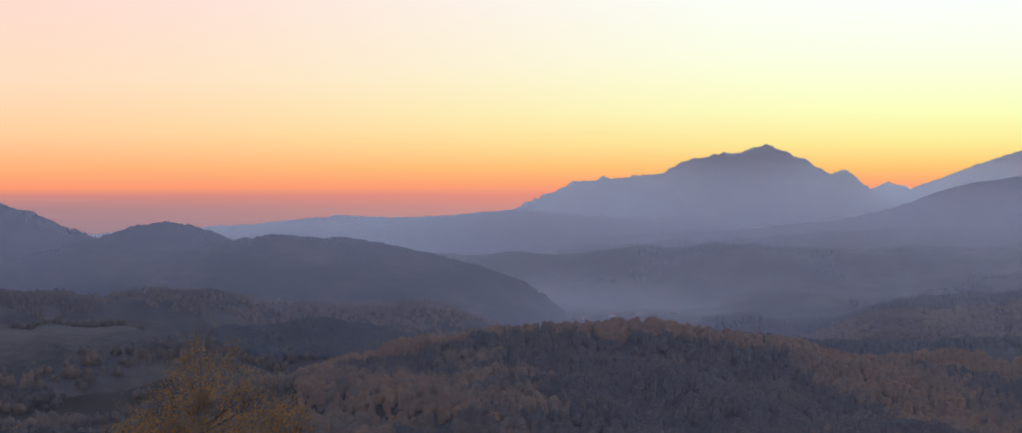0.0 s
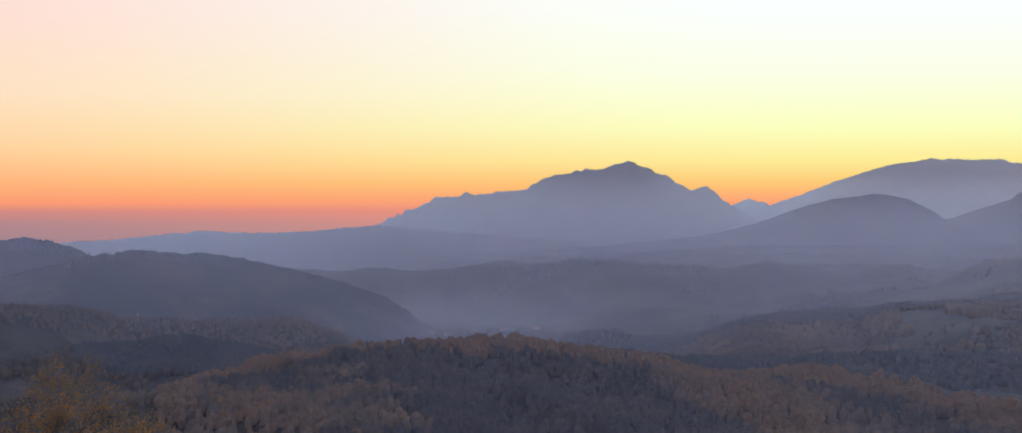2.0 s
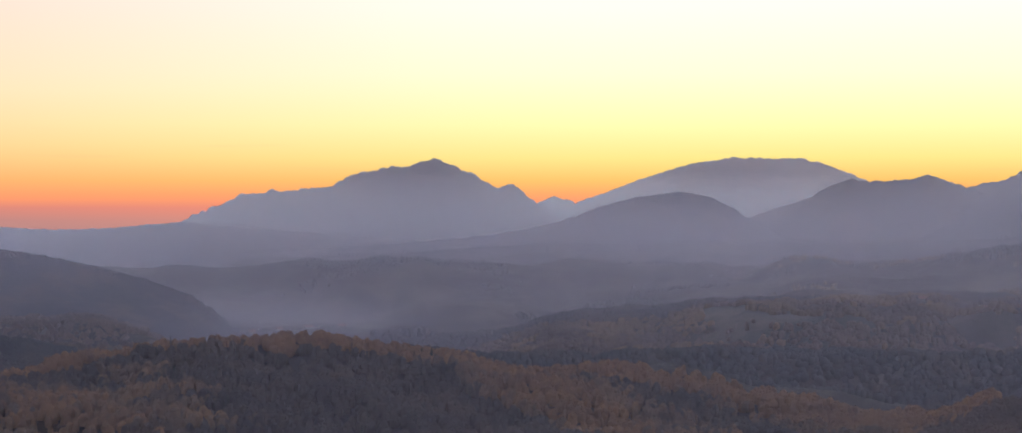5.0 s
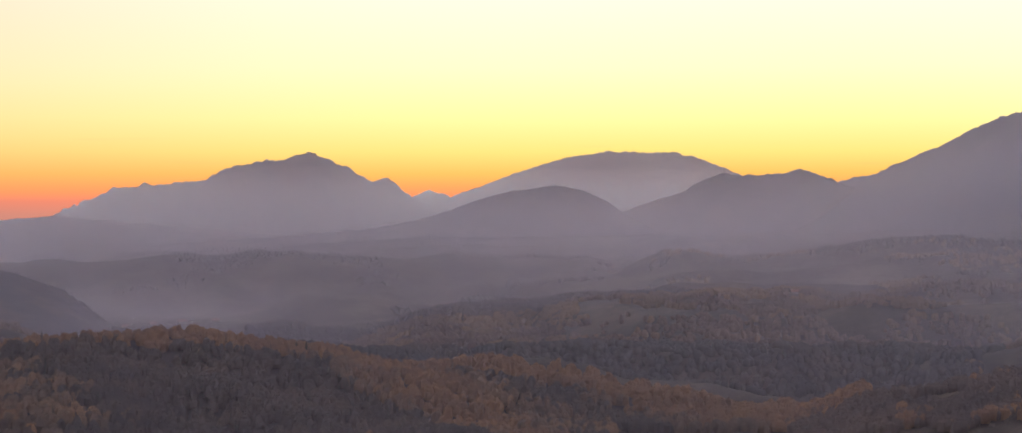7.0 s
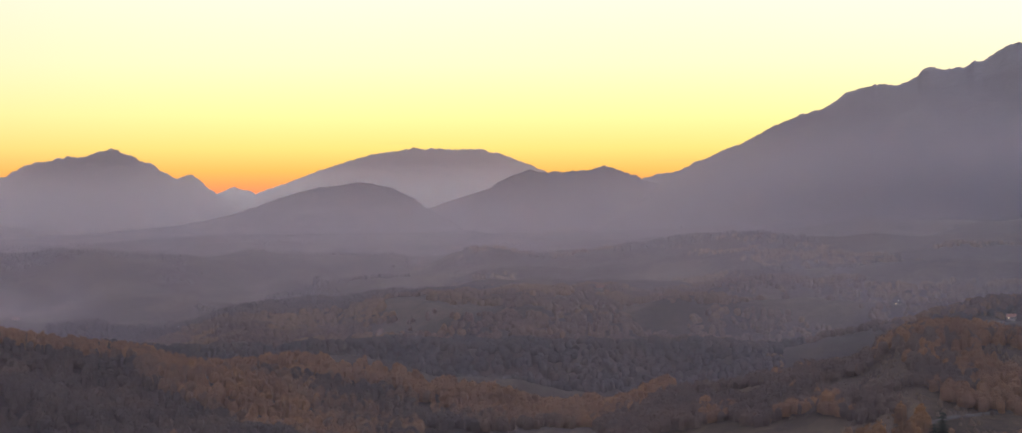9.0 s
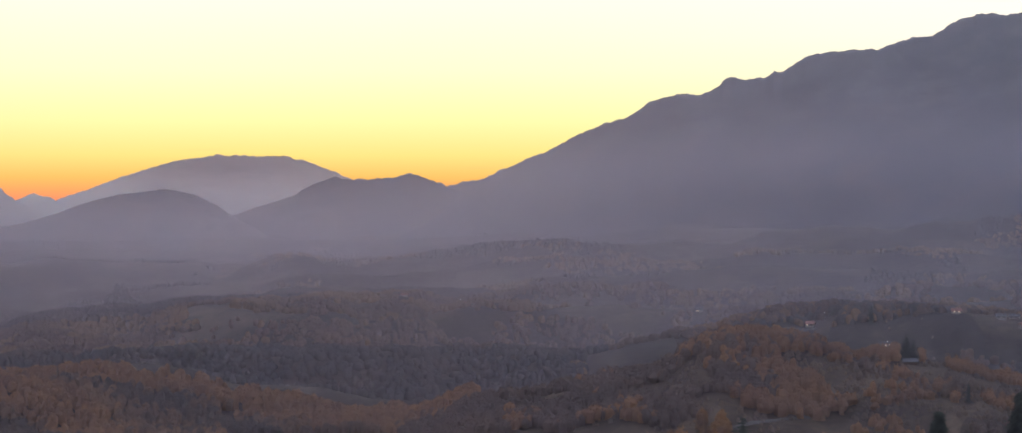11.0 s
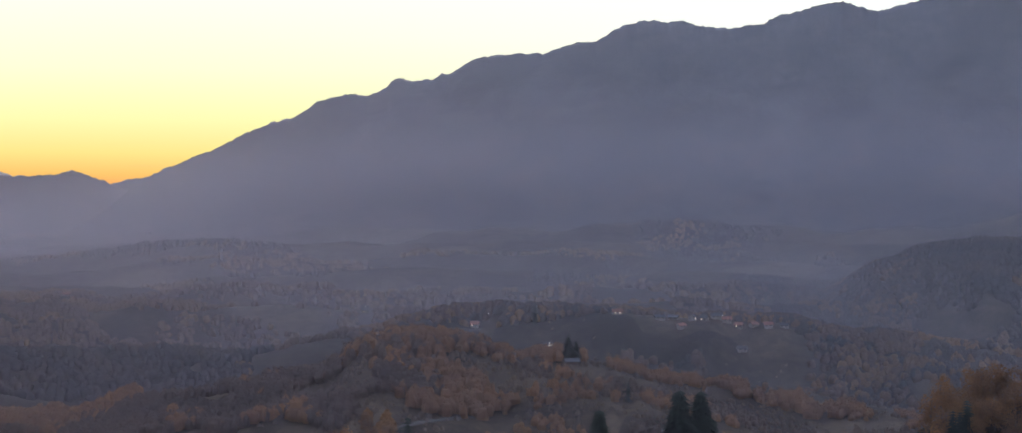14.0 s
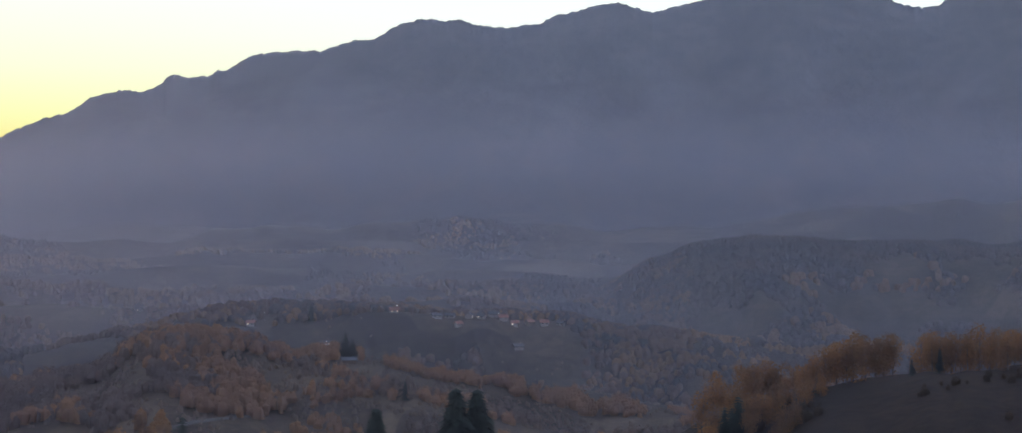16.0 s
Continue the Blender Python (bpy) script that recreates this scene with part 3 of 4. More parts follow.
def leaf_quads(centres, size, outward, seed):
    """Small four-sided sprays of leaves round the given centres, facing roughly outward."""
    r = np.random.RandomState(seed)
    n = len(centres)
    facing = outward / (np.linalg.norm(outward, axis=1, keepdims=True) + 1e-6) + r.normal(0, 0.55, (n, 3))
    facing /= np.linalg.norm(facing, axis=1, keepdims=True)
    side = np.cross(facing, r.normal(0, 1, (n, 3)))
    side /= np.linalg.norm(side, axis=1, keepdims=True)
    other = np.cross(facing, side)
    s = size * r.uniform(0.6, 1.3, (n, 1))
    t = s * r.uniform(0.55, 1.0, (n, 1))
    bend = facing * s * r.uniform(-0.25, 0.25, (n, 1))
    return np.stack([centres - side * s, centres - other * t + bend, centres + side * s * 0.9, centres + other * t * 1.1 - bend], 1).reshape(-1, 3)


def tube(a, b, ra, rb, sides=4):
    """A tapered stick from a to b, as corners and four-sided faces."""
    a, b = np.asarray(a, float), np.asarray(b, float)
    d = (b - a) / np.linalg.norm(b - a)
    u = np.cross(d, (0.3, 0.9, 0.1))
    u /= np.linalg.norm(u)
    v = np.cross(d, u)
    w = np.linspace(0, 2 * np.pi, sides, endpoint=False)
    ring = np.outer(np.cos(w), u) + np.outer(np.sin(w), v)
    i = np.arange(sides)
    return np.concatenate([a + ra * ring, b + rb * ring]), np.stack([i, (i + 1) % sides, (i + 1) % sides + sides, i + sides], 1)


def broadleaf(seed, leaves, size, width=0.30, lobes=7, bare=0.12):
    """A broadleaved tree of height 1: sprays of leaves in uneven lobes, and a trunk. Returns corners, faces, which faces are bark."""
    r = np.random.RandomState(seed)
    mid = np.stack([r.uniform(-0.55, 0.55, lobes) * width, r.uniform(-0.55, 0.55, lobes) * width, np.linspace(bare + 0.2, 0.86, lobes)], 1)
    rad = width * (1.05 - 0.75 * ((mid[:, 2] - 0.42) / 0.55) ** 2) * r.uniform(0.55, 0.9, lobes)
    pick = r.choice(lobes, leaves, p=rad ** 2 / np.sum(rad ** 2))
    way = r.normal(0, 1, (leaves, 3))
    way /= np.linalg.norm(way, axis=1, keepdims=True)
    at = mid[pick] + way * (rad[pick] * r.uniform(0.45, 1.08, leaves) ** 0.7)[:, None] * (1, 1, 1.25)
    at[:, 2] = np.clip(at[:, 2], bare, 1.0)
    co = leaf_quads(at, size, way + (0, 0, 0.25), seed + 1)
    faces = np.arange(len(co)).reshape(-1, 4)
    tc, tf = tube((0, 0, -0.12), (0.02, 0.01, 0.8), 0.022, 0.006, 3)
    return np.concatenate([co, tc]), np.concatenate([faces, tf + len(co)]), np.r_[np.zeros(len(faces), int), np.ones(len(tf), int)]


def dome(seed, width, bottom=0.0, top=0.95, sides=6, profile=((0.0, 0.72), (0.34, 1.0), (0.72, 0.72), (1.0, 0.16))):
    """An uneven clump of foliage, as rings of corners."""
    r = np.random.RandomState(seed)
    w = np.linspace(0, 2 * np.pi, sides, endpoint=False)
    rings = []
    for h, wide in profile:
        rad = width * wide * r.uniform(0.72, 1.25, sides)
        rings.append(np.stack([rad * np.cos(w), rad * np.sin(w), bottom + (top - bottom) * (h + r.uniform(-0.08, 0.08, sides) * (h > 0))], 1))
    i = np.arange(sides)
    faces = np.concatenate([np.stack([i + k * sides, (i + 1) % sides + k * sides, (i + 1) % sides + (k + 1) * sides, i + (k + 1) * sides], 1) for k in range(len(profile) - 1)])
    return np.concatenate(rings), faces, np.zeros(len(faces), int)


def joined(*kinds):
    cos, faces, marks, n = [], [], [], 0
    for co, fa, ma in kinds:
        cos.append(co), faces.append(fa + n), marks.append(ma)
        n += len(co)
    return np.concatenate(cos), np.concatenate(faces), np.concatenate(marks)


def conifer(seed, tiers, arms, width=0.2, split=1):
    """A spruce of height 1: whorls of drooping arms that shorten towards the tip, and a trunk."""
    r = np.random.RandomState(seed)
    parts = []
    for i in range(tiers):
        h = 0.06 + 0.91 * (i / tiers) ** 0.92
        reach = width * (1 - h) ** 0.62
        for k in range(arms):
            a = 2 * np.pi * (k + r.uniform(0, 1)) / arms
            long = (reach + 0.012) * r.uniform(0.6, 1.15)
            d, e = np.array([np.cos(a), np.sin(a), 0]), np.array([-np.sin(a), np.cos(a), 0])
            drop = -0.35 * long + r.uniform(-0.01, 0.01)
            root = np.array([0, 0, h])
            for j in range(split):
                lean = (j - (split - 1) / 2) * 0.5
                dd = d * np.cos(lean) + e * np.sin(lean)
                w = long * (0.34 if split == 1 else 0.2)
                ln = long * (1 if j == (split - 1) / 2 else 0.78)
                tip = root + dd * ln + (0, 0, drop)
                middle = root + dd * ln * 0.55 + (0, 0, drop * 0.35)
                parts.append(np.stack([root + (0, 0, 0.012), middle - e * w + (0, 0, -0.012), tip, middle + e * w + (0, 0, -0.012)]))
    co = np.concatenate(parts)
    faces = np.arange(len(co)).reshape(-1, 4)
    tc, tf = tube((0, 0, -0.05), (0, 0, 0.99), 0.016, 0.002, 4)
    return np.concatenate([co, tc]), np.concatenate([faces, tf + len(co)]), np.r_[np.zeros(len(faces), int), np.ones(len(tf), int)]


def ground_at(x, y):
    return EYE + land(np.asarray(x, float), np.asarray(y, float))


def spot(bearing, away):
    b = np.radians(bearing)
    return away * np.sin(b), away * np.cos(b)


def stand(name, places, heights, kinds, leaf, label, category="trees", stretch=(0.8, 1.25), on=None):
    """Many trees in one mesh: places as (bearing, distance) arrays."""
    bearing, away = places
    x, y = spot(bearing, away)
    z = ground_at(x, y) if on is None else EYE + on(x, y)
    n = len(x)
    which, turn, wide = rng.randint(len(kinds), size=n), rng.uniform(0, 2 * np.pi, n), rng.uniform(*stretch, n)
    cos, faces, marks, start = [], [], [], 0
    for k, (co, fa, ma) in enumerate(kinds):
        m = np.where(which == k)[0]
        if not len(m):
            continue
        c, s = np.cos(turn[m])[:, None], np.sin(turn[m])[:, None]
        w = (heights[m] * wide[m])[:, None]
        X, Y = (co[:, 0] * c - co[:, 1] * s) * w + x[m][:, None], (co[:, 0] * s + co[:, 1] * c) * w + y[m][:, None]
        Z = co[:, 2] * heights[m][:, None] + z[m][:, None]
        cos.append(np.stack([X, Y, Z], -1).reshape(-1, 3))
        faces.append((fa[None] + (start + len(co) * np.arange(len(m)))[:, None, None]).reshape(-1, 4))
        marks.append(np.tile(ma, len(m)))
        start += len(co) * len(m)
    me = mesh_from(name, np.concatenate(cos), np.concatenate(faces), len(kinds[0][1]) < 20)
    me.materials.append(leaf)
    me.materials.append(BARK)
    me.polygons.foreach_set("material_index", np.concatenate(marks).astype(np.int32))
    return tagged(new(name, me), label, category, kind="stuff")


WOODED = []  # the stretches whose ground is leaf litter under trees


# houses, as bearing, distance, length, turn, lamplit windows
HAMLET = [(34.39, 1878, 8, 12, 0), (34.73, 1884, 8, -8, 0), (34.95, 1862, 6, 30, 0), (35.23, 1877, 6, 75, 1), (35.54, 1872, 6, -25, 1), (35.86, 1882, 9, 5, 0), (36.1, 1880, 8, 15, 0),
          (36.42, 1876, 6, -12, 1), (36.5, 1846, 8, 22, 0), (36.8, 1884, 7, 40, 0), (37.18, 1880, 7, 8, 0), (37.6, 1884, 6, -18, 0), (33.29, 1880, 8, 4, 2), (31.53, 1848, 9, -6, 3), (29.35, 1872, 10, 10, 0), (29.6, 1893, 7, -15, 1)]
HILL_FARMS = [(20.64, 2395, 13, 4, 2), (19.13, 2405, 9, 20, 0), (18.95, 2410, 7, -12, 0), (26.75, 2250, 7, 12, 1), (22.6, 2330, 7, 30, 0), (23.6, 2300, 7, -20, 0), (25.2, 2290, 8, 10, 0)]
BASIN_HOUSES = [(0.24, 2560, 9, 8, 2), (3.35, 2690, 10, 15, 0), (3.52, 2705, 9, -20, 1), (4.2, 2715, 9, 5, 0), (2.6, 2680, 8, 30, 0), (1.9, 2660, 8, -10, 1)]
LAMPS = [(-5.72, 2330), (-6.04, 2330), (2.05, 2640), (2.12, 2700), (0.26, 2540), (8.27, 2380), (-10.19, 2330), (20.56, 2380), (21.97, 3180), (26.77, 2240), (29.96, 1900), (31.55, 1842), (14.51, 3440), (33.35, 1872),
         (36.0, 1872), (13.65, 3500)]


def off_the_yards(b, r):
    """False in the yards before and round the houses and street lamps."""
    clear = np.ones(len(b), bool)
    for hb, hr, *_ in HAMLET + HILL_FARMS + BASIN_HOUSES + LAMPS:
        clear &= ~((np.abs(b - hb) * hr / 57.3 < 7.5) & (r > hr - 42) & (r < hr + 7))
    return clear


def sow(n, b0, b1, r0, r1, keep=None):
    """Random places in a sector, even by area; keep(bearing, distance, x, y) picks among them."""
    b, r = rng.uniform(b0, b1, n), np.sqrt(rng.uniform(r0 ** 2, r1 ** 2, n))
    if keep is not None:
        m = keep(b, r, *spot(b, r))
        b, r = b[m], r[m]
    m = off_the_yards(b, r)
    return b[m], r[m]


ROUND = ((0.0, 0.90), (0.45, 1.0), (0.82, 0.78), (1.0, 0.30))
LOW = ((0.0, 1.0), (0.62, 0.78), (1.0, 0.14))
FAR_TREES = [dome(100 + i, 0.56, -0.3, 0.85, 6, ROUND) for i in range(8)]
FARTHEST = [dome(130 + i, 0.62, -0.3, 0.80, 6, LOW) for i in range(8)]
MID_TREES = [joined(broadleaf(200 + i, 18, 0.085, 0.33, 7, 0.0), dome(220 + i, 0.33, 0.05, 0.84, 5, ROUND)) for i in range(7)]
SHRUBS = [joined(broadleaf(300 + i, 34, 0.085, 0.42, 7, 0.0), dome(320 + i, 0.42, -0.1, 0.74, 6, ROUND)) for i in range(5)]
MID_SPRUCES = [conifer(400 + i, 9, 6, 0.2) for i in range(4)]


def tall(places, lo, hi):
    return rng.uniform(lo, hi, len(places[0]))


# the skyline of the ground up to each place: woods on slopes turned away from the viewpoint stand thinner
hb, hr = np.arange(-16, 53.01, 0.15), np.arange(400, 4000, 15.0)
hx, hy = (lambda b, r: (r * np.sin(np.radians(b)), r * np.cos(np.radians(b))))(*np.meshgrid(hb, hr))
RISEN = np.maximum.accumulate(land(hx, hy) / hr[:, None], 0)


def faces_view(b, r, up=9.0, share=0.2):
    """Keeps the trees on slopes that face the viewpoint and a share of the others."""
    i, j = np.clip(((r - 400) / 15).astype(int) - 1, 0, len(hr) - 1), np.clip(((b + 16) / 0.15).astype(int), 0, len(hb) - 1)
    return ((land(*spot(b, r)) + up) / r > RISEN[i, j]) | (rng.rand(len(b)) < share)


def some(places, mask):
    return tuple(v[mask] for v in places)


def wood(n, b0, b1, r0, r1, keep):
    """Places of trees in a wood, whose floor is marked as leaf litter."""
    WOODED.append((b0, b1, r0, r1, keep))
    p = sow(n, b0, b1, r0, r1, keep)
    return some(p, faces_view(*p))


def patches(places, size, seed, octaves=3):
    return fractal(*spot(*places), size, octaves, seed)


# open ground, by bearing and distance
def hamlet_gap(b, r, x, y):
    """False on the meadows before and round the hamlet."""
    ragged = 14 * fractal(x, y, 50, 3, 56)
    slope = (b > 28.3) & (b < 33.4) & (r > 1760 + ragged) & (r < 1893 + ragged)
    hollow = (b > 33.4) & (b < 38.2) & (r > 1800 + 2 * ragged) & (r < 1893 + 0.3 * ragged)
    flank = (b > 23.8) & (b < 28.4) & (r > 1770 + ragged) & (r < 1910 + ragged)
    return ~(slope | hollow | flank)


def field_gap(b, r):
    return ~((b > -2.7) & (b < -0.7) & (r > 1690) & (r < 1810))


def knoll_gap(b, r):
    """False on the smooth pale knoll of the near slope."""
    return ~((b < -8.6) & (r > 1775 + 8 * (b + 13)) & (r < 1880)) & ~((b < -10.2) & (r > 1560) & (r < 1640)) & field_gap(b, r)


# the wooded hill
p = wood(12000, -9, 21, 1090, 1640, lambda b, r, x, y: (fractal(x, y, 60, 2, 31) > -1.2) & field_gap(b, r) & ((b < 14.5) | (r > 1330)) & ((b > -5.5) | (r < 1400)))
# rust crest and spurs also carry the glow, grey gullies their shade, as colour
spur = gullies(p[0], p[1] - 1600, 1600, 2) + 0.2 * patches(p, 40, 51, 2) + rng.normal(0, 0.07, len(p[0]))
high = (p[1] > 1560 + 22 * fractal(p[0], p[0] * 0, 1.2, 3, 50)) | (spur > 0.20)
deep = ~high & (spur < -0.10)
leafy, hollow, bare = (some(p, m) for m in (high, deep, ~high & ~deep))
stand("woodland", hollow, tall(hollow, 5, 9.5), MID_TREES, GULLY_SHADE_WOOD, "grey leafless wood in the hill's gullies, coloured darker for their shade")
stand("woodland", leafy, tall(leafy, 5, 10), MID_TREES, RUST_LEAF, "rust-coloured autumn trees along the hill's crest and spurs")
stand("woodland", bare, tall(bare, 5, 10), MID_TREES, BROWN_LEAF, "brown half-bare woodland covering the rounded hill")
# the low ridge behind the near tree: a dark bank of wood, a thin belt along the plateau's edge
p = wood(2600, -7.6, -2.6, 1735, 1925, lambda b, r, x, y: field_gap(b, r) & (r > 1745 + 22 * fractal(b, b * 0, 1.4, 3, 57)) & (r < 1915))
stand("woodland", p, tall(p, 5, 8), FAR_TREES, DARK_WOOD, "dense dark wood on the bank below the plateau")
p = wood(2200, -16, 0.5, 1885, 2010, lambda b, r, x, y: (fractal(b, b * 0, 1.6, 3, 58) + (r - 1900) / 120 > 0.0) & (r > 1890))
stand("woodland", p, tall(p, 4, 7), FAR_TREES, HOLLOW_WOOD, "thin belt of brown trees along the plateau's edge")
p = wood(3600, -16, -2.6, 1000, 1770, lambda b, r, x, y: (fractal(x, y, 75, 3, 34) > 0.02) & knoll_gap(b, r))
warm = patches(p, 50, 67, 2) > 0.25
q = some(p, ~warm)
stand("scrub", q, tall(q, 4, 9), SHRUBS + MID_TREES, HOLLOW_WOOD, "clumps of grey-brown trees on the near slope")
q = some(p, warm)
stand("scrub", q, tall(q, 4, 10), SHRUBS + MID_TREES, BROWN_LEAF, "clumps of yellow-brown trees on the near slope")
# meadow hill: woods on its flank, an overgrown hedge along the crest, single bushes on the grass
p = wood(3300, 19, 32, 1150, 1345, lambda b, r, x, y: (fractal(x, y, 50, 3, 35) > -0.15 + 0.4 * (r < 1200) + 0.35 * np.clip(b - 28.2, 0, 3)) & (r > 1155 + 12 * np.sin(1.7 * b)))
warm = patches(p, 45, 52, 2) + rng.normal(0, 0.3, len(p[0])) + 0.25 * (p[0] - 26) > 0.0
q = some(p, warm)
stand("woodland", q, tall(q, 5, 9.5), MID_TREES + SHRUBS[:2], RUST_LEAF, "orange-brown trees on the meadow hill's flank")
q = some(p, ~warm)
stand("woodland", q, tall(q, 5, 9), MID_TREES + SHRUBS[:2], HOLLOW_WOOD, "dull brown wood on the meadow hill's flank")
p = sow(2700, 28.0, 44, 1090, 1310, lambda b, r, x, y: fractal(x, y, 55, 3, 65) > 0.02 + 0.3 * (r > 1255))
p = some(p, faces_view(*p))
warm = patches(p, 40, 66, 2) > 0.1
q = some(p, warm)
stand("scrub", q, tall(q, 3, 7), SHRUBS + MID_TREES[:2], RUST_LEAF, "orange-brown bushes scattered over the meadow hill")
q = some(p, ~warm)
stand("scrub", q, tall(q, 2.5, 6.5), SHRUBS + MID_TREES[:2], HOLLOW_WOOD, "grey-brown bushes scattered over the meadow hill")
b = rng.uniform(27.2, 42, 1150)
p = (b, 1322 + 8 * fractal(b, b * 0, 1.5, 3, 36) + rng.normal(0, 9, len(b)))
p = some(p, (fractal(b, b * 0, 1.3, 2, 37) > -0.8) & ~((b > 31.85) & (b < 32.4)))
stand("hedge", p, 2.5 + 5.5 * np.clip(0.55 + 0.5 * fractal(p[0], p[0] * 0, 0.7, 3, 69), 0, 1) * rng.uniform(0.6, 1.2, len(p[0])), SHRUBS + MID_TREES[:3], RUST_LEAF, "thick orange-brown overgrown hedge along the hill's crest", "hedge")
p = sow(1300, 25.5, 43, 850, 1110, lambda b, r, x, y: (fractal(x, y, 50, 3, 39) > 0.05) & (r < 950 + 12 * (b - 25.5)))
stand("scrub", p, tall(p, 4, 9), SHRUBS, GOLD_LEAF, "golden bushes on the near meadow")
p = sow(4200, 24, 44, 1040, 1330, lambda b, r, x, y: fractal(x, y, 35, 3, 75) > -0.1)
p = some(p, faces_view(*p))
stand("scrub", p, tall(p, 1.2, 3.2), FARTHEST, HOLLOW_WOOD, "low brown thorn bushes in the rough grass")
p = sow(2600, -16, -2, 1000, 1880, lambda b, r, x, y: (fractal(x, y, 45, 3, 76) > 0.0) & knoll_gap(b, r))
p = some(p, faces_view(*p))
stand("scrub", p, tall(p, 1.5, 4), FARTHEST, HOLLOW_WOOD, "low brown thorn bushes on the near slope")
p = sow(220, 24, 39, 1750, 1890, lambda b, r, x, y: (fractal(x, y, 40, 3, 77) > 0.25) & ~hamlet_gap(b, r, x, y))
stand("scrub", p, tall(p, 1.2, 3), FARTHEST, HOLLOW_WOOD, "low bushes on the meadow before the hamlet")
# middle ridge: dark on its crest and its lower slope, trees in rows and small fields between
p = wood(20000, 5, 41, 1720, 2560, lambda b, r, x, y: hamlet_gap(b, r, x, y) & ((r < 1960) | (fractal(x, y, 55, 3, 41) > -0.12) | (b < 13.5) | ((b < 17) & (r > 2380))))
row = patches(p, 60, 54) + rng.normal(0, 0.2, len(p[0]))
upper = ((p[1] > 1960 + 40 * fractal(p[0], p[0] * 0, 3.0, 2, 68)) | (p[0] > 24.5)) & ~((p[0] < 16.5) & (p[1] > 2390))
q = some(p, upper & (row > 0.18))
stand("woodland", q, tall(q, 4, 7.5), FAR_TREES, FADED_LEAF, "faded golden patches of autumn wood on the middle ridge")
q = some(p, upper & (row <= 0.18))
stand("woodland", q, tall(q, 3.5, 7), FAR_TREES, HOLLOW_WOOD, "patches of dull wood on the middle ridge")
q = some(p, ~upper)
stand("woodland", q, tall(q, 4.5, 7.5), FAR_TREES, DARK_WOOD, "dark leafless wood on the ridge's crest and foot")
p = sow(620, 5, 38, 1960, 2560, lambda b, r, x, y: fractal(x, y, 150, 3, 42) > 0.3)
p = some(p, faces_view(*p))
stand("spruce_wood", p, tall(p, 6, 10), MID_SPRUCES, DARK_NEEDLE, "dark spruces along the middle ridge")
# dark hill above, terraces with scattered trees below
def terrace_edge(b):
    return np.interp(b, [37, 41.6, 44.3, 46.6, 50], [2060, 2190, 2300, 2400, 2430])


p = wood(10000, 36.5, 53, 1950, 2600, lambda b, r, x, y: r > terrace_edge(b) + 14 * fractal(x, y, 60, 3, 43))
stand("woodland", p, tall(p, 4, 6), FARTHEST, DARK_WOOD, "dark leafless wood over the broad hill")
p = wood(7500, 37.5, 53, 1780, 2430, lambda b, r, x, y: (r < terrace_edge(b)) & (fractal(x, y, 65, 3, 61) > 0.06))
warm = patches(p, 70, 62) + rng.normal(0, 0.15, len(p[0])) > 0.1
q = some(p, warm)
stand("woodland", q, tall(q, 4, 8), FAR_TREES, FADED_LEAF, "pinkish-brown clumps of trees on the terraces")
q = some(p, ~warm)
stand("woodland", q, tall(q, 4, 7), FAR_TREES, DARK_WOOD, "grey leafless clumps of trees on the terraces")
# far foothills and the left hills
p = wood(58000, 1.5, 53, 2580, 3920, lambda b, r, x, y: (fractal(x, y, 110, 4, 44) > 0.28) & ((b < 24) | (r < 3180)))
warm = (patches(p, 110, 53) + rng.normal(0, 0.2, len(p[0])) > 0.12) & (p[0] > 14)
q = some(p, ~warm)
stand("woodland", q, tall(q, 3, 6), FARTHEST, DARK_WOOD, "far woods on the misty foothills")
q = some(p, warm)
stand("woodland", q, tall(q, 3, 6), FARTHEST, FADED_LEAF, "orange patches of far autumn wood on the foothills")
p = wood(4500, -16, 1, 2010, 2400, lambda b, r, x, y: fractal(x, y, 120, 4, 45) > -0.15)
stand("woodland", p, tall(p, 4, 6.5), FARTHEST, HOLLOW_WOOD, "dull wood on the low plateau under the hills")
for name, n, b0, b1, r0, r1 in (("left_near_ridge", 700, -8, 1.4, 2660, 2712), ("left_middle_ridge", 420, -12, -6.5, 2810, 2862), ("left_far_ridge", 380, -15, -10.4, 2960, 3012)):
    p = sow(n, b0, b1, r0, r1, lambda b, r, x, y: fractal(x, y, 120, 4, 46) > -0.3)
    stand("woodland", p, tall(p, 1.4, 3.0), FARTHEST, DARK_WOOD, "dark trees along the hill ridge", on=SHAPES[name])
# orchards and gardens round the hamlet, the hollow behind the meadow hill
p = wood(7500, 22, 52, 1480, 2000, lambda b, r, x, y: (fractal(x, y, 90, 4, 49) > -0.1) & hamlet_gap(b, r, x, y))
warm = patches(p, 70, 55) > 0.1
q = some(p, ~warm)
stand("scrub", q, tall(q, 3, 6), FARTHEST, DARK_WOOD, "grey-brown scrub and orchards round the hamlet")
q = some(p, warm)
stand("scrub", q, tall(q, 3, 6.5), FARTHEST, FADED_LEAF, "rust-coloured orchard trees round the hamlet")
p = sow(420, 28.0, 38.4, 1890, 1945, lambda b, r, x, y: fractal(x, y, 40, 2, 60) > -0.1)
stand("scrub", p, tall(p, 3.5, 7), FAR_TREES, DARK_WOOD, "dark garden trees among the houses")

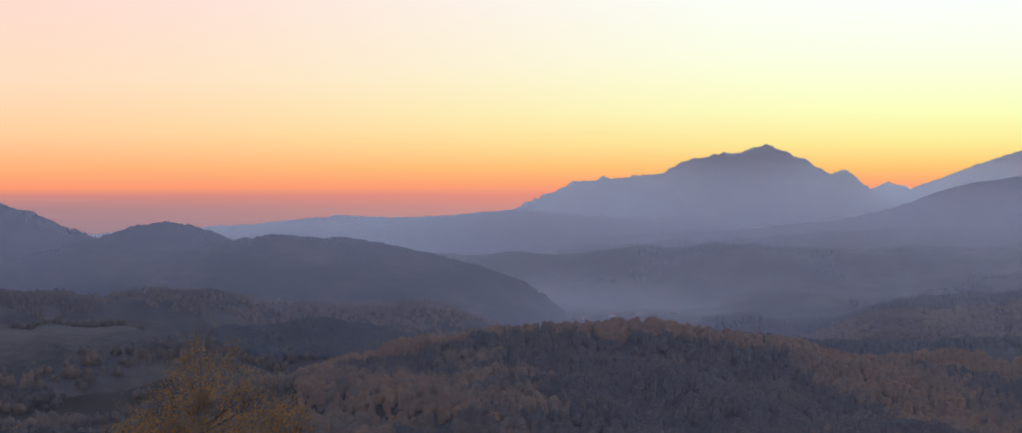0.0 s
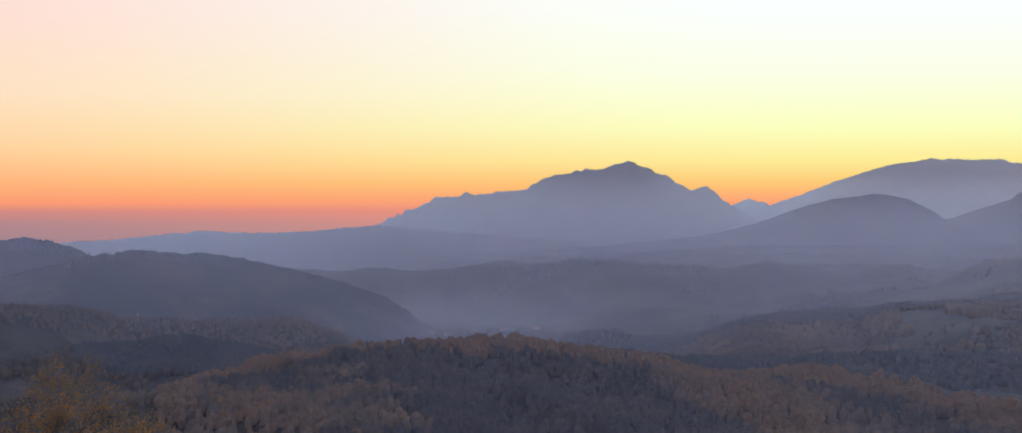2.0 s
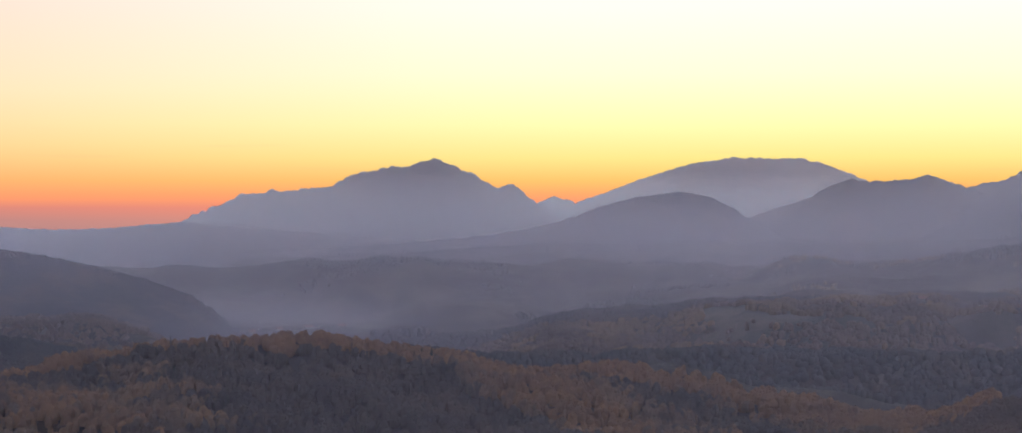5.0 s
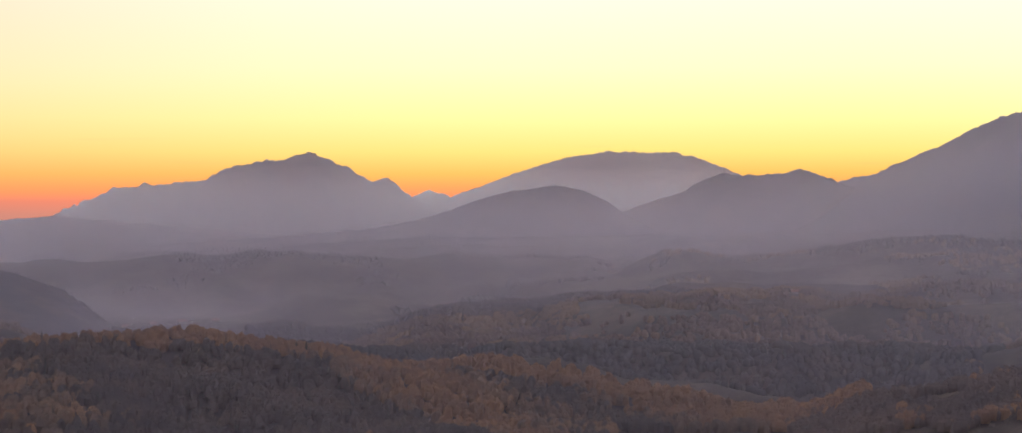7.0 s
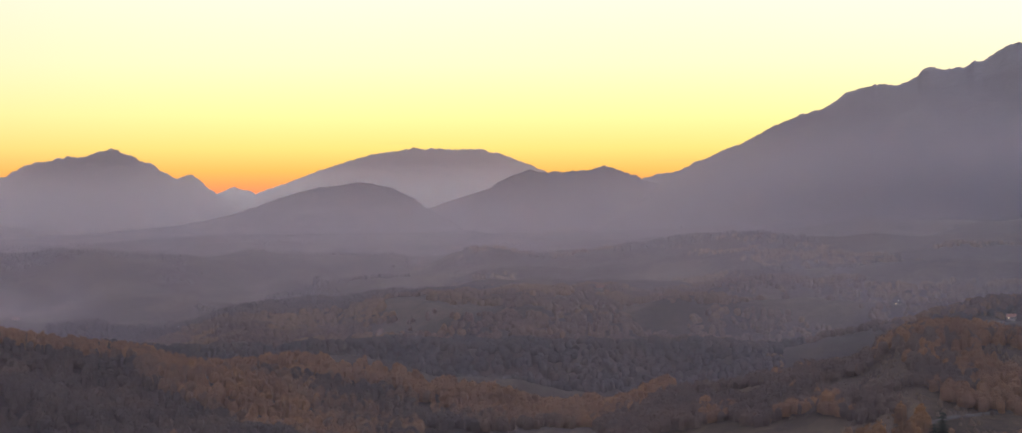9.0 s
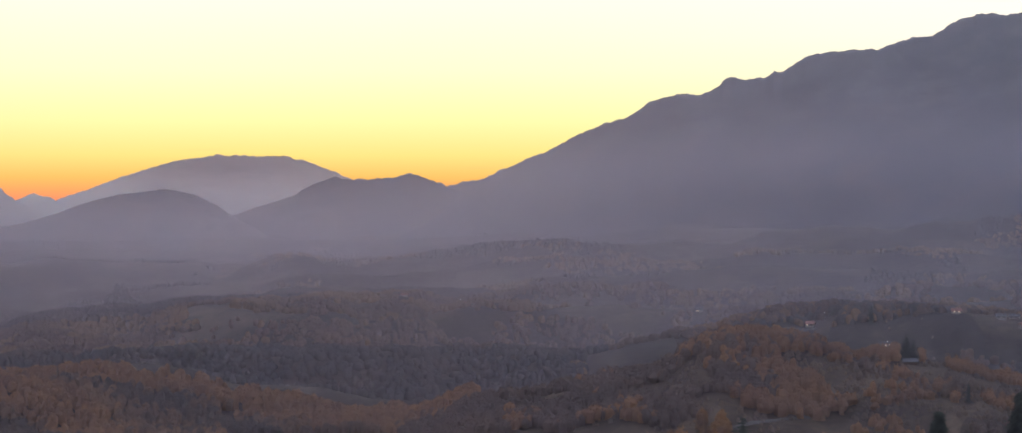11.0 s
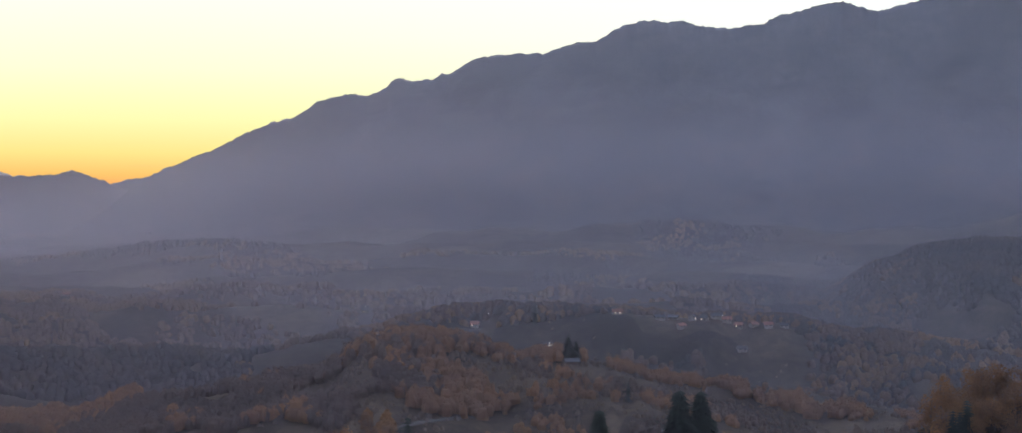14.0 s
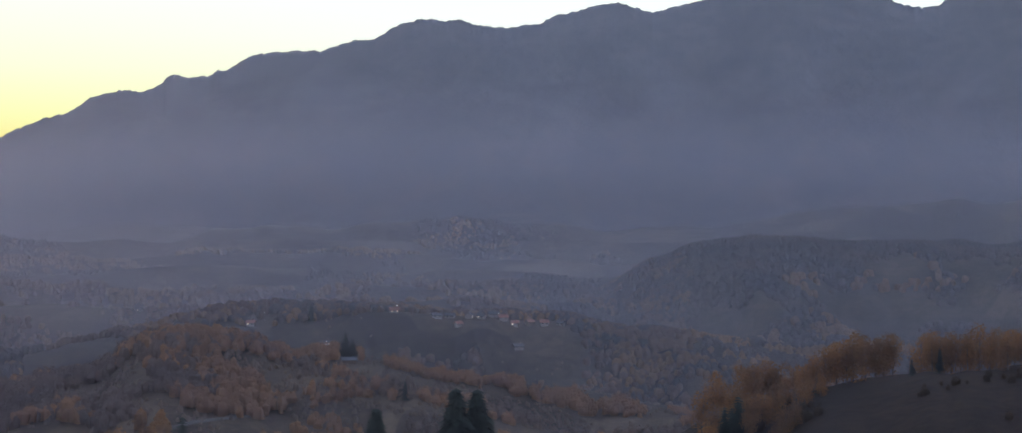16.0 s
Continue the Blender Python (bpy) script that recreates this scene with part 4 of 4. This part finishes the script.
# mark the ground under the woods, with soft edges
gb, gr = np.meshgrid(fan, rings)
gx, gy = spot(gb, gr)
cover = np.zeros(gb.shape)
for b0, b1, r0, r1, keep in WOODED:
    cover = np.maximum(cover, (gb > b0) & (gb < b1) & (gr > r0) & (gr < r1) & keep(gb, gr, gx, gy))
for _ in range(4):
    cover[1:-1, 1:-1] = (cover[:-2, 1:-1] + cover[2:, 1:-1] + 2 * cover[1:-1, 1:-1] + cover[1:-1, :-2] + cover[1:-1, 2:]) / 6
ground.data.attributes.new("wooded", "FLOAT", "POINT").data.foreach_set("value", cover.ravel().astype(np.float32))
ground.data.materials.append(DARK_GROUND)
ground.data.materials.append(ROUGH_GRASS)
middle = np.empty(len(ground.data.polygons) * 3, np.float32)
ground.data.polygons.foreach_get("center", middle)
middle = middle.reshape(-1, 3)
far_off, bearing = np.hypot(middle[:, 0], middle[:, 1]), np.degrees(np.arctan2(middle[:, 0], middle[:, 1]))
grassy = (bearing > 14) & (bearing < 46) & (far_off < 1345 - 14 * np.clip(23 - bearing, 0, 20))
# the near ground takes the darker brown, by distance and bearing
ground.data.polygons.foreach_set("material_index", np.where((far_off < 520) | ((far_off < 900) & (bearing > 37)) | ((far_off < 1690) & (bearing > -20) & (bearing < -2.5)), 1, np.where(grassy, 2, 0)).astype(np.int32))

# ---- single trees ----
def part(name, me, mat, parent, label=""):
    ob = new(name, me)
    for m in (mat if isinstance(mat, tuple) else (mat,)):
        if not me.materials:
            me.materials.append(m)
        elif m not in list(me.materials):
            me.materials.append(m)
    ob.parent = parent
    return tagged(ob, label)


def split_tree(kind, height, leaf, name, label, category, group, crown_name="crown"):
    """A single tree as a thing: trunk and crown under an Empty at its foot."""
    co, faces, marks = kind
    co = co * height
    root = new(name)
    for part_name, mark, mat in ((crown_name, 0, leaf), ("trunk", 1, BARK)):
        use = faces[marks == mark]
        ids, back = np.unique(use, return_inverse=True)
        part(part_name, mesh_from(part_name, co[ids], back.reshape(use.shape), False), mat, root)
    return tagged(root, label, category, group)


def stand_at(ob, bearing, away, turn=0.0, size=1.0, sink=0.0):
    x, y = spot(bearing, away)
    ob.matrix_basis = pose(x, y, float(ground_at(x, y)) - sink, 0, 0, turn) @ Matrix.Diagonal((size, size, size, 1))
    return ob


def repeat(ob, bearing, away, turn, size):
    x, y = spot(bearing, away)
    m = pose(x, y, float(ground_at(x, y)), 0, 0, turn)
    made = copy_thing(ob, m)
    made.scale = (size, size, size * random.uniform(0.92, 1.08))
    return made


# large spruces on the near slope
SPRUCE = "spruces on the near slope"
tall_spruce = split_tree(conifer(501, 38, 14, 0.36, 3), 1.0, DARK_NEEDLE, "spruce", "tall dark green spruce with drooping branches on the meadow", "tree", SPRUCE)
stand_at(tall_spruce, 34.91, 500, 20, 25.5)
for bearing, away, size in ((35.45, 507, 24.6), (35.72, 512, 20.0), (32.84, 600, 25.0)):
    repeat(tall_spruce, bearing, away, random.uniform(0, 360), size)
slim_spruce = split_tree(conifer(502, 20, 9, 0.25, 1), 1.0, DARK_NEEDLE, "spruce", "small dark spruce standing alone on the slope", "tree", SPRUCE)
stand_at(slim_spruce, 33.59, 1215, 0, 12.0)
for bearing, away, size in ((31.15, 1884, 18.0), (6.27, 1588, 10.5), (6.52, 1588, 12.0), (6.61, 1592, 7.5), (27.67, 640, 21.5), (27.87, 640, 22.5), (15.24, 960, 15.0), (15.74, 965, 16), (16.08, 962, 17), (16.42, 965, 15),
                            (15.9, 955, 14), (14.9, 950, 14), (13.05, 2440, 9.0), (19.9, 2440, 10), (47.3, 632, 8.0), (44.2, 630, 5.5), (46.6, 634, 5.0)):
    repeat(slim_spruce, bearing, away, random.uniform(0, 360), size)
broad_fir = split_tree(conifer(503, 16, 12, 0.36, 1), 1.0, DARK_NEEDLE, "fir", "broad dark evergreen beside a shed on the meadow hill", "tree", SPRUCE)
stand_at(broad_fir, 32.03, 1312, 0, 17.0)
repeat(broad_fir, 32.22, 1314, 70, 14.0)
for bearing, away, size in ((41.86, 598, 12.0), (42.2, 602, 13.5), (42.03, 606, 10.0), (41.4, 590, 6.5)):
    repeat(broad_fir, bearing, away, random.uniform(0, 360), size)

def single_trees(places, lo, hi, kinds, leaf, name, label, group):
    """Trees that can be told apart, each a thing of its own."""
    models = [split_tree(kind, 1.0, leaf, name, label, "tree", group) for kind in kinds]
    waiting = list(models)
    for n, (bearing, away) in enumerate(zip(*places)):
        turn, size = random.uniform(0, 360), random.uniform(lo, hi)
        if waiting:
            stand_at(waiting.pop(), bearing, away, turn, size)
        else:
            repeat(models[n % len(models)], bearing, away, turn, size)


# spruces among the hill's autumn wood
p = sow(250, -9, 19, 1100, 1600, lambda b, r, x, y: gullies(b, r - 1600, 1600, 2) < 0.0)
p = some(p, faces_view(*p, share=0.0))
single_trees(p, 8, 13, MID_SPRUCES, DARK_NEEDLE, "spruce", "dark spruce standing among brown autumn woodland", "spruces on the wooded hill")
# golden trees in an uneven row along the field
b = rng.uniform(14, 27.5, 290)
p = (b, 1125 + 22 * fractal(b, b * 0, 2.2, 3, 38) + rng.normal(0, 9, len(b)))
p = some(p, fractal(b, b * 0, 0.8, 2, 59) > -0.25)
single_trees(p, 6, 12, SHRUBS[:3] + MID_TREES[:4], GOLD_LEAF, "autumn_tree", "bushy tree with golden autumn leaves beside the field", "golden trees along the field")

# birches along the crest of the near hill
BIRCH = "golden birches on the near hill"
birch = [split_tree(broadleaf(520 + i, 1300, 0.024, 0.25 + 0.03 * (i % 3), 14, 0.0), 1.0, GOLD_LEAF, "birch", "slender birch with golden autumn leaves on the grassy hill", "tree", BIRCH) for i in range(4)]
at = 41.3
first = [True] * 4
while at < 51.5:
    i = random.randrange(4)
    if not 46.25 < at < 46.85:
        away, size = 640 + random.uniform(-8, 26), random.choice((9.0, 10.5, 12.0, 13.0, 14.0, 15.0)) * random.uniform(0.92, 1.05)
        if first[i]:
            stand_at(birch[i], at, away, random.uniform(0, 360), size)
            first[i] = False
        else:
            repeat(birch[i], at, away, random.uniform(0, 360), size)
    at += random.uniform(0.15, 0.30)
for bearing, away, size in ((41.45, 590, 11.5), (41.2, 580, 9), (43.4, 600, 8.5), (43.65, 604, 7.5), (42.6, 612, 9.5), (42.9, 616, 10), (43.1, 622, 10), (41.7, 610, 11), (42.0, 622, 11), (42.3, 618, 10), (43.9, 622, 8), (44.3, 626, 7), (43.2, 588, 8), (41.6, 572, 8), (42.45, 600, 9)):
    repeat(birch[random.randrange(4)], bearing, away, random.uniform(0, 360), size)


p = sow(130, 40.5, 52, 585, 650, lambda b, r, x, y: (fractal(x, y, 25, 3, 78) > 0.12) & (b > 41.5))
stand("scrub", p, tall(p, 1.0, 3.6), SHRUBS, UNDERGROWTH, "dull low bushes along the edge of the birches")


# the tree close by, whose upper crown rises into the view
def near_tree(bearing, away, height, wide, leaves, seed):
    """A young tree: limbs fork three times and stop at a rounded, uneven outline."""
    r = np.random.RandomState(seed)
    root = new("autumn_tree")
    sticks, tips = [], []
    wobble = r.uniform(0.75, 1.15, 12)

    def inside(p):
        lobe = np.interp(np.arctan2(p[1], p[0]) % (2 * np.pi), np.linspace(0, 2 * np.pi, 13), [*wobble, wobble[0]])
        return np.hypot(p[0], p[1]) < wide * lobe * (max(0.0, height - p[2]) / (height * 0.36)) ** 0.75 + 0.08

    def grow(a, way, length, radius, level):
        steps = 4
        for k in range(steps):
            way = way + r.normal(0, 0.09, 3) + np.array([0, 0, 0.05])
            way = way / np.linalg.norm(way)
            b = a + way * length / steps
            thin = max(radius * (1 - 0.6 * (k + 1) / steps), 0.006)
            if level and not inside(b):
                return
            sticks.append(tube(a, b, max(radius * (1 - 0.6 * k / steps), 0.007), thin, 6 if level == 0 else 4))
            if level >= 1:
                tips.extend([a + (b - a) * u for u in (0.3, 0.65, 1.0)])
            a = b
            if level < 3 and (level > 0 or k >= 1):
                for _ in range((7, 3, 3)[level]):
                    turn = r.uniform(0, 2 * np.pi)
                    out = np.array([np.cos(turn), np.sin(turn), r.uniform(0.1, 0.9)])
                    out = out / np.linalg.norm(out) * 0.85 + way * 0.35
                    grow(a - way * r.uniform(0, 0.2) * length / steps, out / np.linalg.norm(out), length * (r.uniform(0.4, 0.75) if level == 0 else r.uniform(0.4, 0.6)), thin * 0.55, level + 1)

    grow(np.zeros(3), np.array([0.0, 0, 1]), height * 0.9, 0.10, 0)
    sticks.append(tube(np.array([0, 0, -0.6]), np.array([0, 0, 0.05]), 0.15, 0.10, 6))
    co, fa, n = [], [], 0
    for c, f in sticks:
        co.append(c), fa.append(f + n)
        n += len(c)
    part("trunk", mesh_from("trunk", np.concatenate(co), np.concatenate(fa)), BARK, root)
    pts = np.array(tips)
    share = r.gamma(0.5, 1.0, len(pts))  # some twigs keep their leaves, others are bare
    centres = pts[r.choice(len(pts), leaves, p=share / share.sum())] + r.normal(0, 0.11, (leaves, 3))
    q = leaf_quads(centres, 0.037, r.normal(0, 1, (leaves, 3)), seed)
    part("crown", mesh_from("crown", q, np.arange(len(q)).reshape(-1, 4), False), OCHRE_LEAF, root, "sparse ochre and gold leaves")
    tagged(root, "young tree with sparse ochre autumn leaves close by", "tree")
    return stand_at(root, bearing, away)


near_tree(-7.75, 70, 9.8, 3.1, 13000, 5)
near_tree(-6.0, 73, 8.3, 2.5, 6500, 11)
near_tree(-9.9, 72, 7.9, 1.8, 2200, 14)
near_tree(-12.9, 74, 7.1, 2.0, 4000, 8)

# ---- houses of the hamlet ----
def box_mesh(name, x0, x1, y0, y1, z0, z1):
    bm = bmesh.new()
    bmesh.ops.create_cube(bm, size=1, matrix=Matrix.Translation(((x0 + x1) / 2, (y0 + y1) / 2, (z0 + z1) / 2)) @ Matrix.Diagonal((x1 - x0, y1 - y0, z1 - z0, 1)))
    return to_mesh(name, bm)


def to_mesh(name, bm):
    me = bpy.data.meshes.new(name)
    bm.to_mesh(me)
    bm.free()
    return me


def gable_body(long, deep, eaves, ridge):
    """Walls with two gables, ridge along x."""
    bm = bmesh.new()
    prof = [(-deep / 2, -1.5), (deep / 2, -1.5), (deep / 2, eaves), (0, ridge), (-deep / 2, eaves)]
    a = [bm.verts.new((-long / 2, y, z)) for y, z in prof]
    b = [bm.verts.new((long / 2, y, z)) for y, z in prof]
    bm.faces.new(a[::-1]), bm.faces.new(b)
    for i in range(5):
        j = (i + 1) % 5
        bm.faces.new((a[i], a[j], b[j], b[i]))
    bmesh.ops.recalc_face_normals(bm, faces=bm.faces)
    return to_mesh("wall", bm)


def gable_roof(long, deep, eaves, ridge, over=0.6, thick=0.25):
    bm = bmesh.new()
    slope = (ridge - eaves) / (deep / 2)
    prof = [(-deep / 2 - over, eaves - over * slope), (0, ridge), (deep / 2 + over, eaves - over * slope)]
    rows = []
    for x in (-long / 2 - over, long / 2 + over):
        rows.append([bm.verts.new((x, y, z + 0.03)) for y, z in prof] + [bm.verts.new((x, y, z + 0.03 + thick)) for y, z in prof[::-1]])
    a, b = rows
    bm.faces.new(a[::-1]), bm.faces.new(b)
    for i in range(6):
        j = (i + 1) % 6
        bm.faces.new((a[i], a[j], b[j], b[i]))
    bmesh.ops.recalc_face_normals(bm, faces=bm.faces)
    return to_mesh("roof", bm)


def house(bearing, away, long, deep, eaves, ridge, turn, wall, roof, label, lit=0, name="house", category="house", chimney=True, group="houses of the hamlet"):
    root = new(name)
    part("wall", gable_body(long, deep, eaves, ridge), wall, root)
    part("roof", gable_roof(long, deep, eaves, ridge), roof, root)
    if chimney:
        part("chimney", box_mesh("chimney", long * 0.18, long * 0.18 + 0.7, -0.35, 0.35, ridge - 1.0, ridge + 1.1), BRICK, root)
        n = max(2, int(long / 3))
        for i in range(n):
            x = -long / 2 + (i + 0.5) * long / n
            window = part("window", box_mesh("window", x - 0.64, x + 0.64, -deep / 2 - 0.06, -deep / 2 + 0.05, 0.92, 2.38), WOOD, root)
            part("pane", box_mesh("pane", x - 0.55, x + 0.55, -deep / 2 - 0.09, -deep / 2 - 0.02, 1.0, 2.3), LIT_PANE if i < lit else DARK_PANE, window, "lamplit window pane" if i < lit else "")
        part("door", box_mesh("door", long / 2 - 0.05, long / 2 + 0.06, -0.5, 0.5, -0.2, 2.0), WOOD, root)
    tagged(root, label, category, group)
    return stand_at(root, bearing, away, turn - bearing)


PLAIN_HOUSE = "small plastered village house with a tiled gable roof"
LIT_HOUSE = "pale village house with lamplit windows and tiled roof"
for group in (HAMLET, HILL_FARMS, BASIN_HOUSES):
    for bearing, away, long, turn, lit in group:
        low = random.uniform(0.92, 1.1)
        house(bearing, away, long, 5.4 * low, 2.2 * low, 4.1 * low, turn, random.choice((PLASTER, OLD_WALL, PLASTER)), random.choice((TILE, TILE, GREY_ROOF)), LIT_HOUSE if lit else PLAIN_HOUSE, lit)
for bearing, away, long, turn in ((32.12, 1300, 8, 8), (24.0, 1082, 9, 4)):
    house(bearing, away, long, 5, 1.7, 3.2, turn, WOOD, GREY_ROOF, "low weathered barn with a pale metal roof", 0, "barn", "barn", False, "barns in the meadows")


# ---- lamps that are lit already ----
def lamp_post(bearing, away, height=7.0, glow=0.45):
    root = new("street_lamp")
    co, fa = tube((0, 0, -0.5), (0, 0, height), 0.09, 0.06, 6)
    part("pole", mesh_from("pole", co, fa), METAL, root)
    co, fa = tube((0, 0, height - 0.05), (0, -1.2, height + 0.25), 0.05, 0.04, 6)
    part("arm", mesh_from("arm", co, fa), METAL, root)
    bm = bmesh.new()
    bmesh.ops.create_icosphere(bm, subdivisions=2, radius=glow, matrix=Matrix.Translation((0, -1.3, height + 0.1)) @ Matrix.Diagonal((1, 1, 0.6, 1)))
    part("lamp_head", to_mesh("lamp_head", bm), LAMP, root, "glowing warm white lamp head")
    tagged(root, "lit street lamp on a thin metal pole", "street lamp", "lit lamps in the valley")
    return stand_at(root, bearing, away, -bearing)


for bearing, away in LAMPS:
    lamp_post(bearing, away, 7.0, 0.24 if away < 2500 else 0.36)


# ---- farm tracks ----
def track(name, line, wide, label):
    line = np.array(line, float)
    t = np.linspace(0, len(line) - 1, 60)
    b, r = np.interp(t, np.arange(len(line)), line[:, 0]), np.interp(t, np.arange(len(line)), line[:, 1])
    x, y = spot(b, r)
    way = np.stack([np.gradient(x), np.gradient(y)], 1)
    way /= np.linalg.norm(way, axis=1, keepdims=True)
    cross = np.stack([-way[:, 1], way[:, 0]], 1)
    rows = []
    for s, up in ((-1.0, -0.6), (-0.8, 0.5), (0, 0.6), (0.8, 0.5), (1.0, -0.6)):
        px, py = x + cross[:, 0] * wide / 2 * s, y + cross[:, 1] * wide / 2 * s
        rows.append(np.stack([px, py, ground_at(px, py) + up], 1))
    co = np.stack(rows, 1).reshape(-1, 3)
    i = np.arange(len(co)).reshape(60, 5)
    quads = np.stack([i[:-1, :-1], i[:-1, 1:], i[1:, 1:], i[1:, :-1]], -1).reshape(-1, 4)
    ob = new(name, mesh_from(name, co, quads))
    ob.data.materials.append(GRAVEL)
    return tagged(ob, label, "track", kind="structure")


track("track", [(27.0, 1850), (27.8, 1862), (28.6, 1876), (29.3, 1884), (29.8, 1888)], 4, "pale gravel track climbing to the hamlet")
track("track", [(24.9, 1098), (26.0, 1128), (27.4, 1148), (28.7, 1176), (29.6, 1190)], 3, "pale farm track along the field")
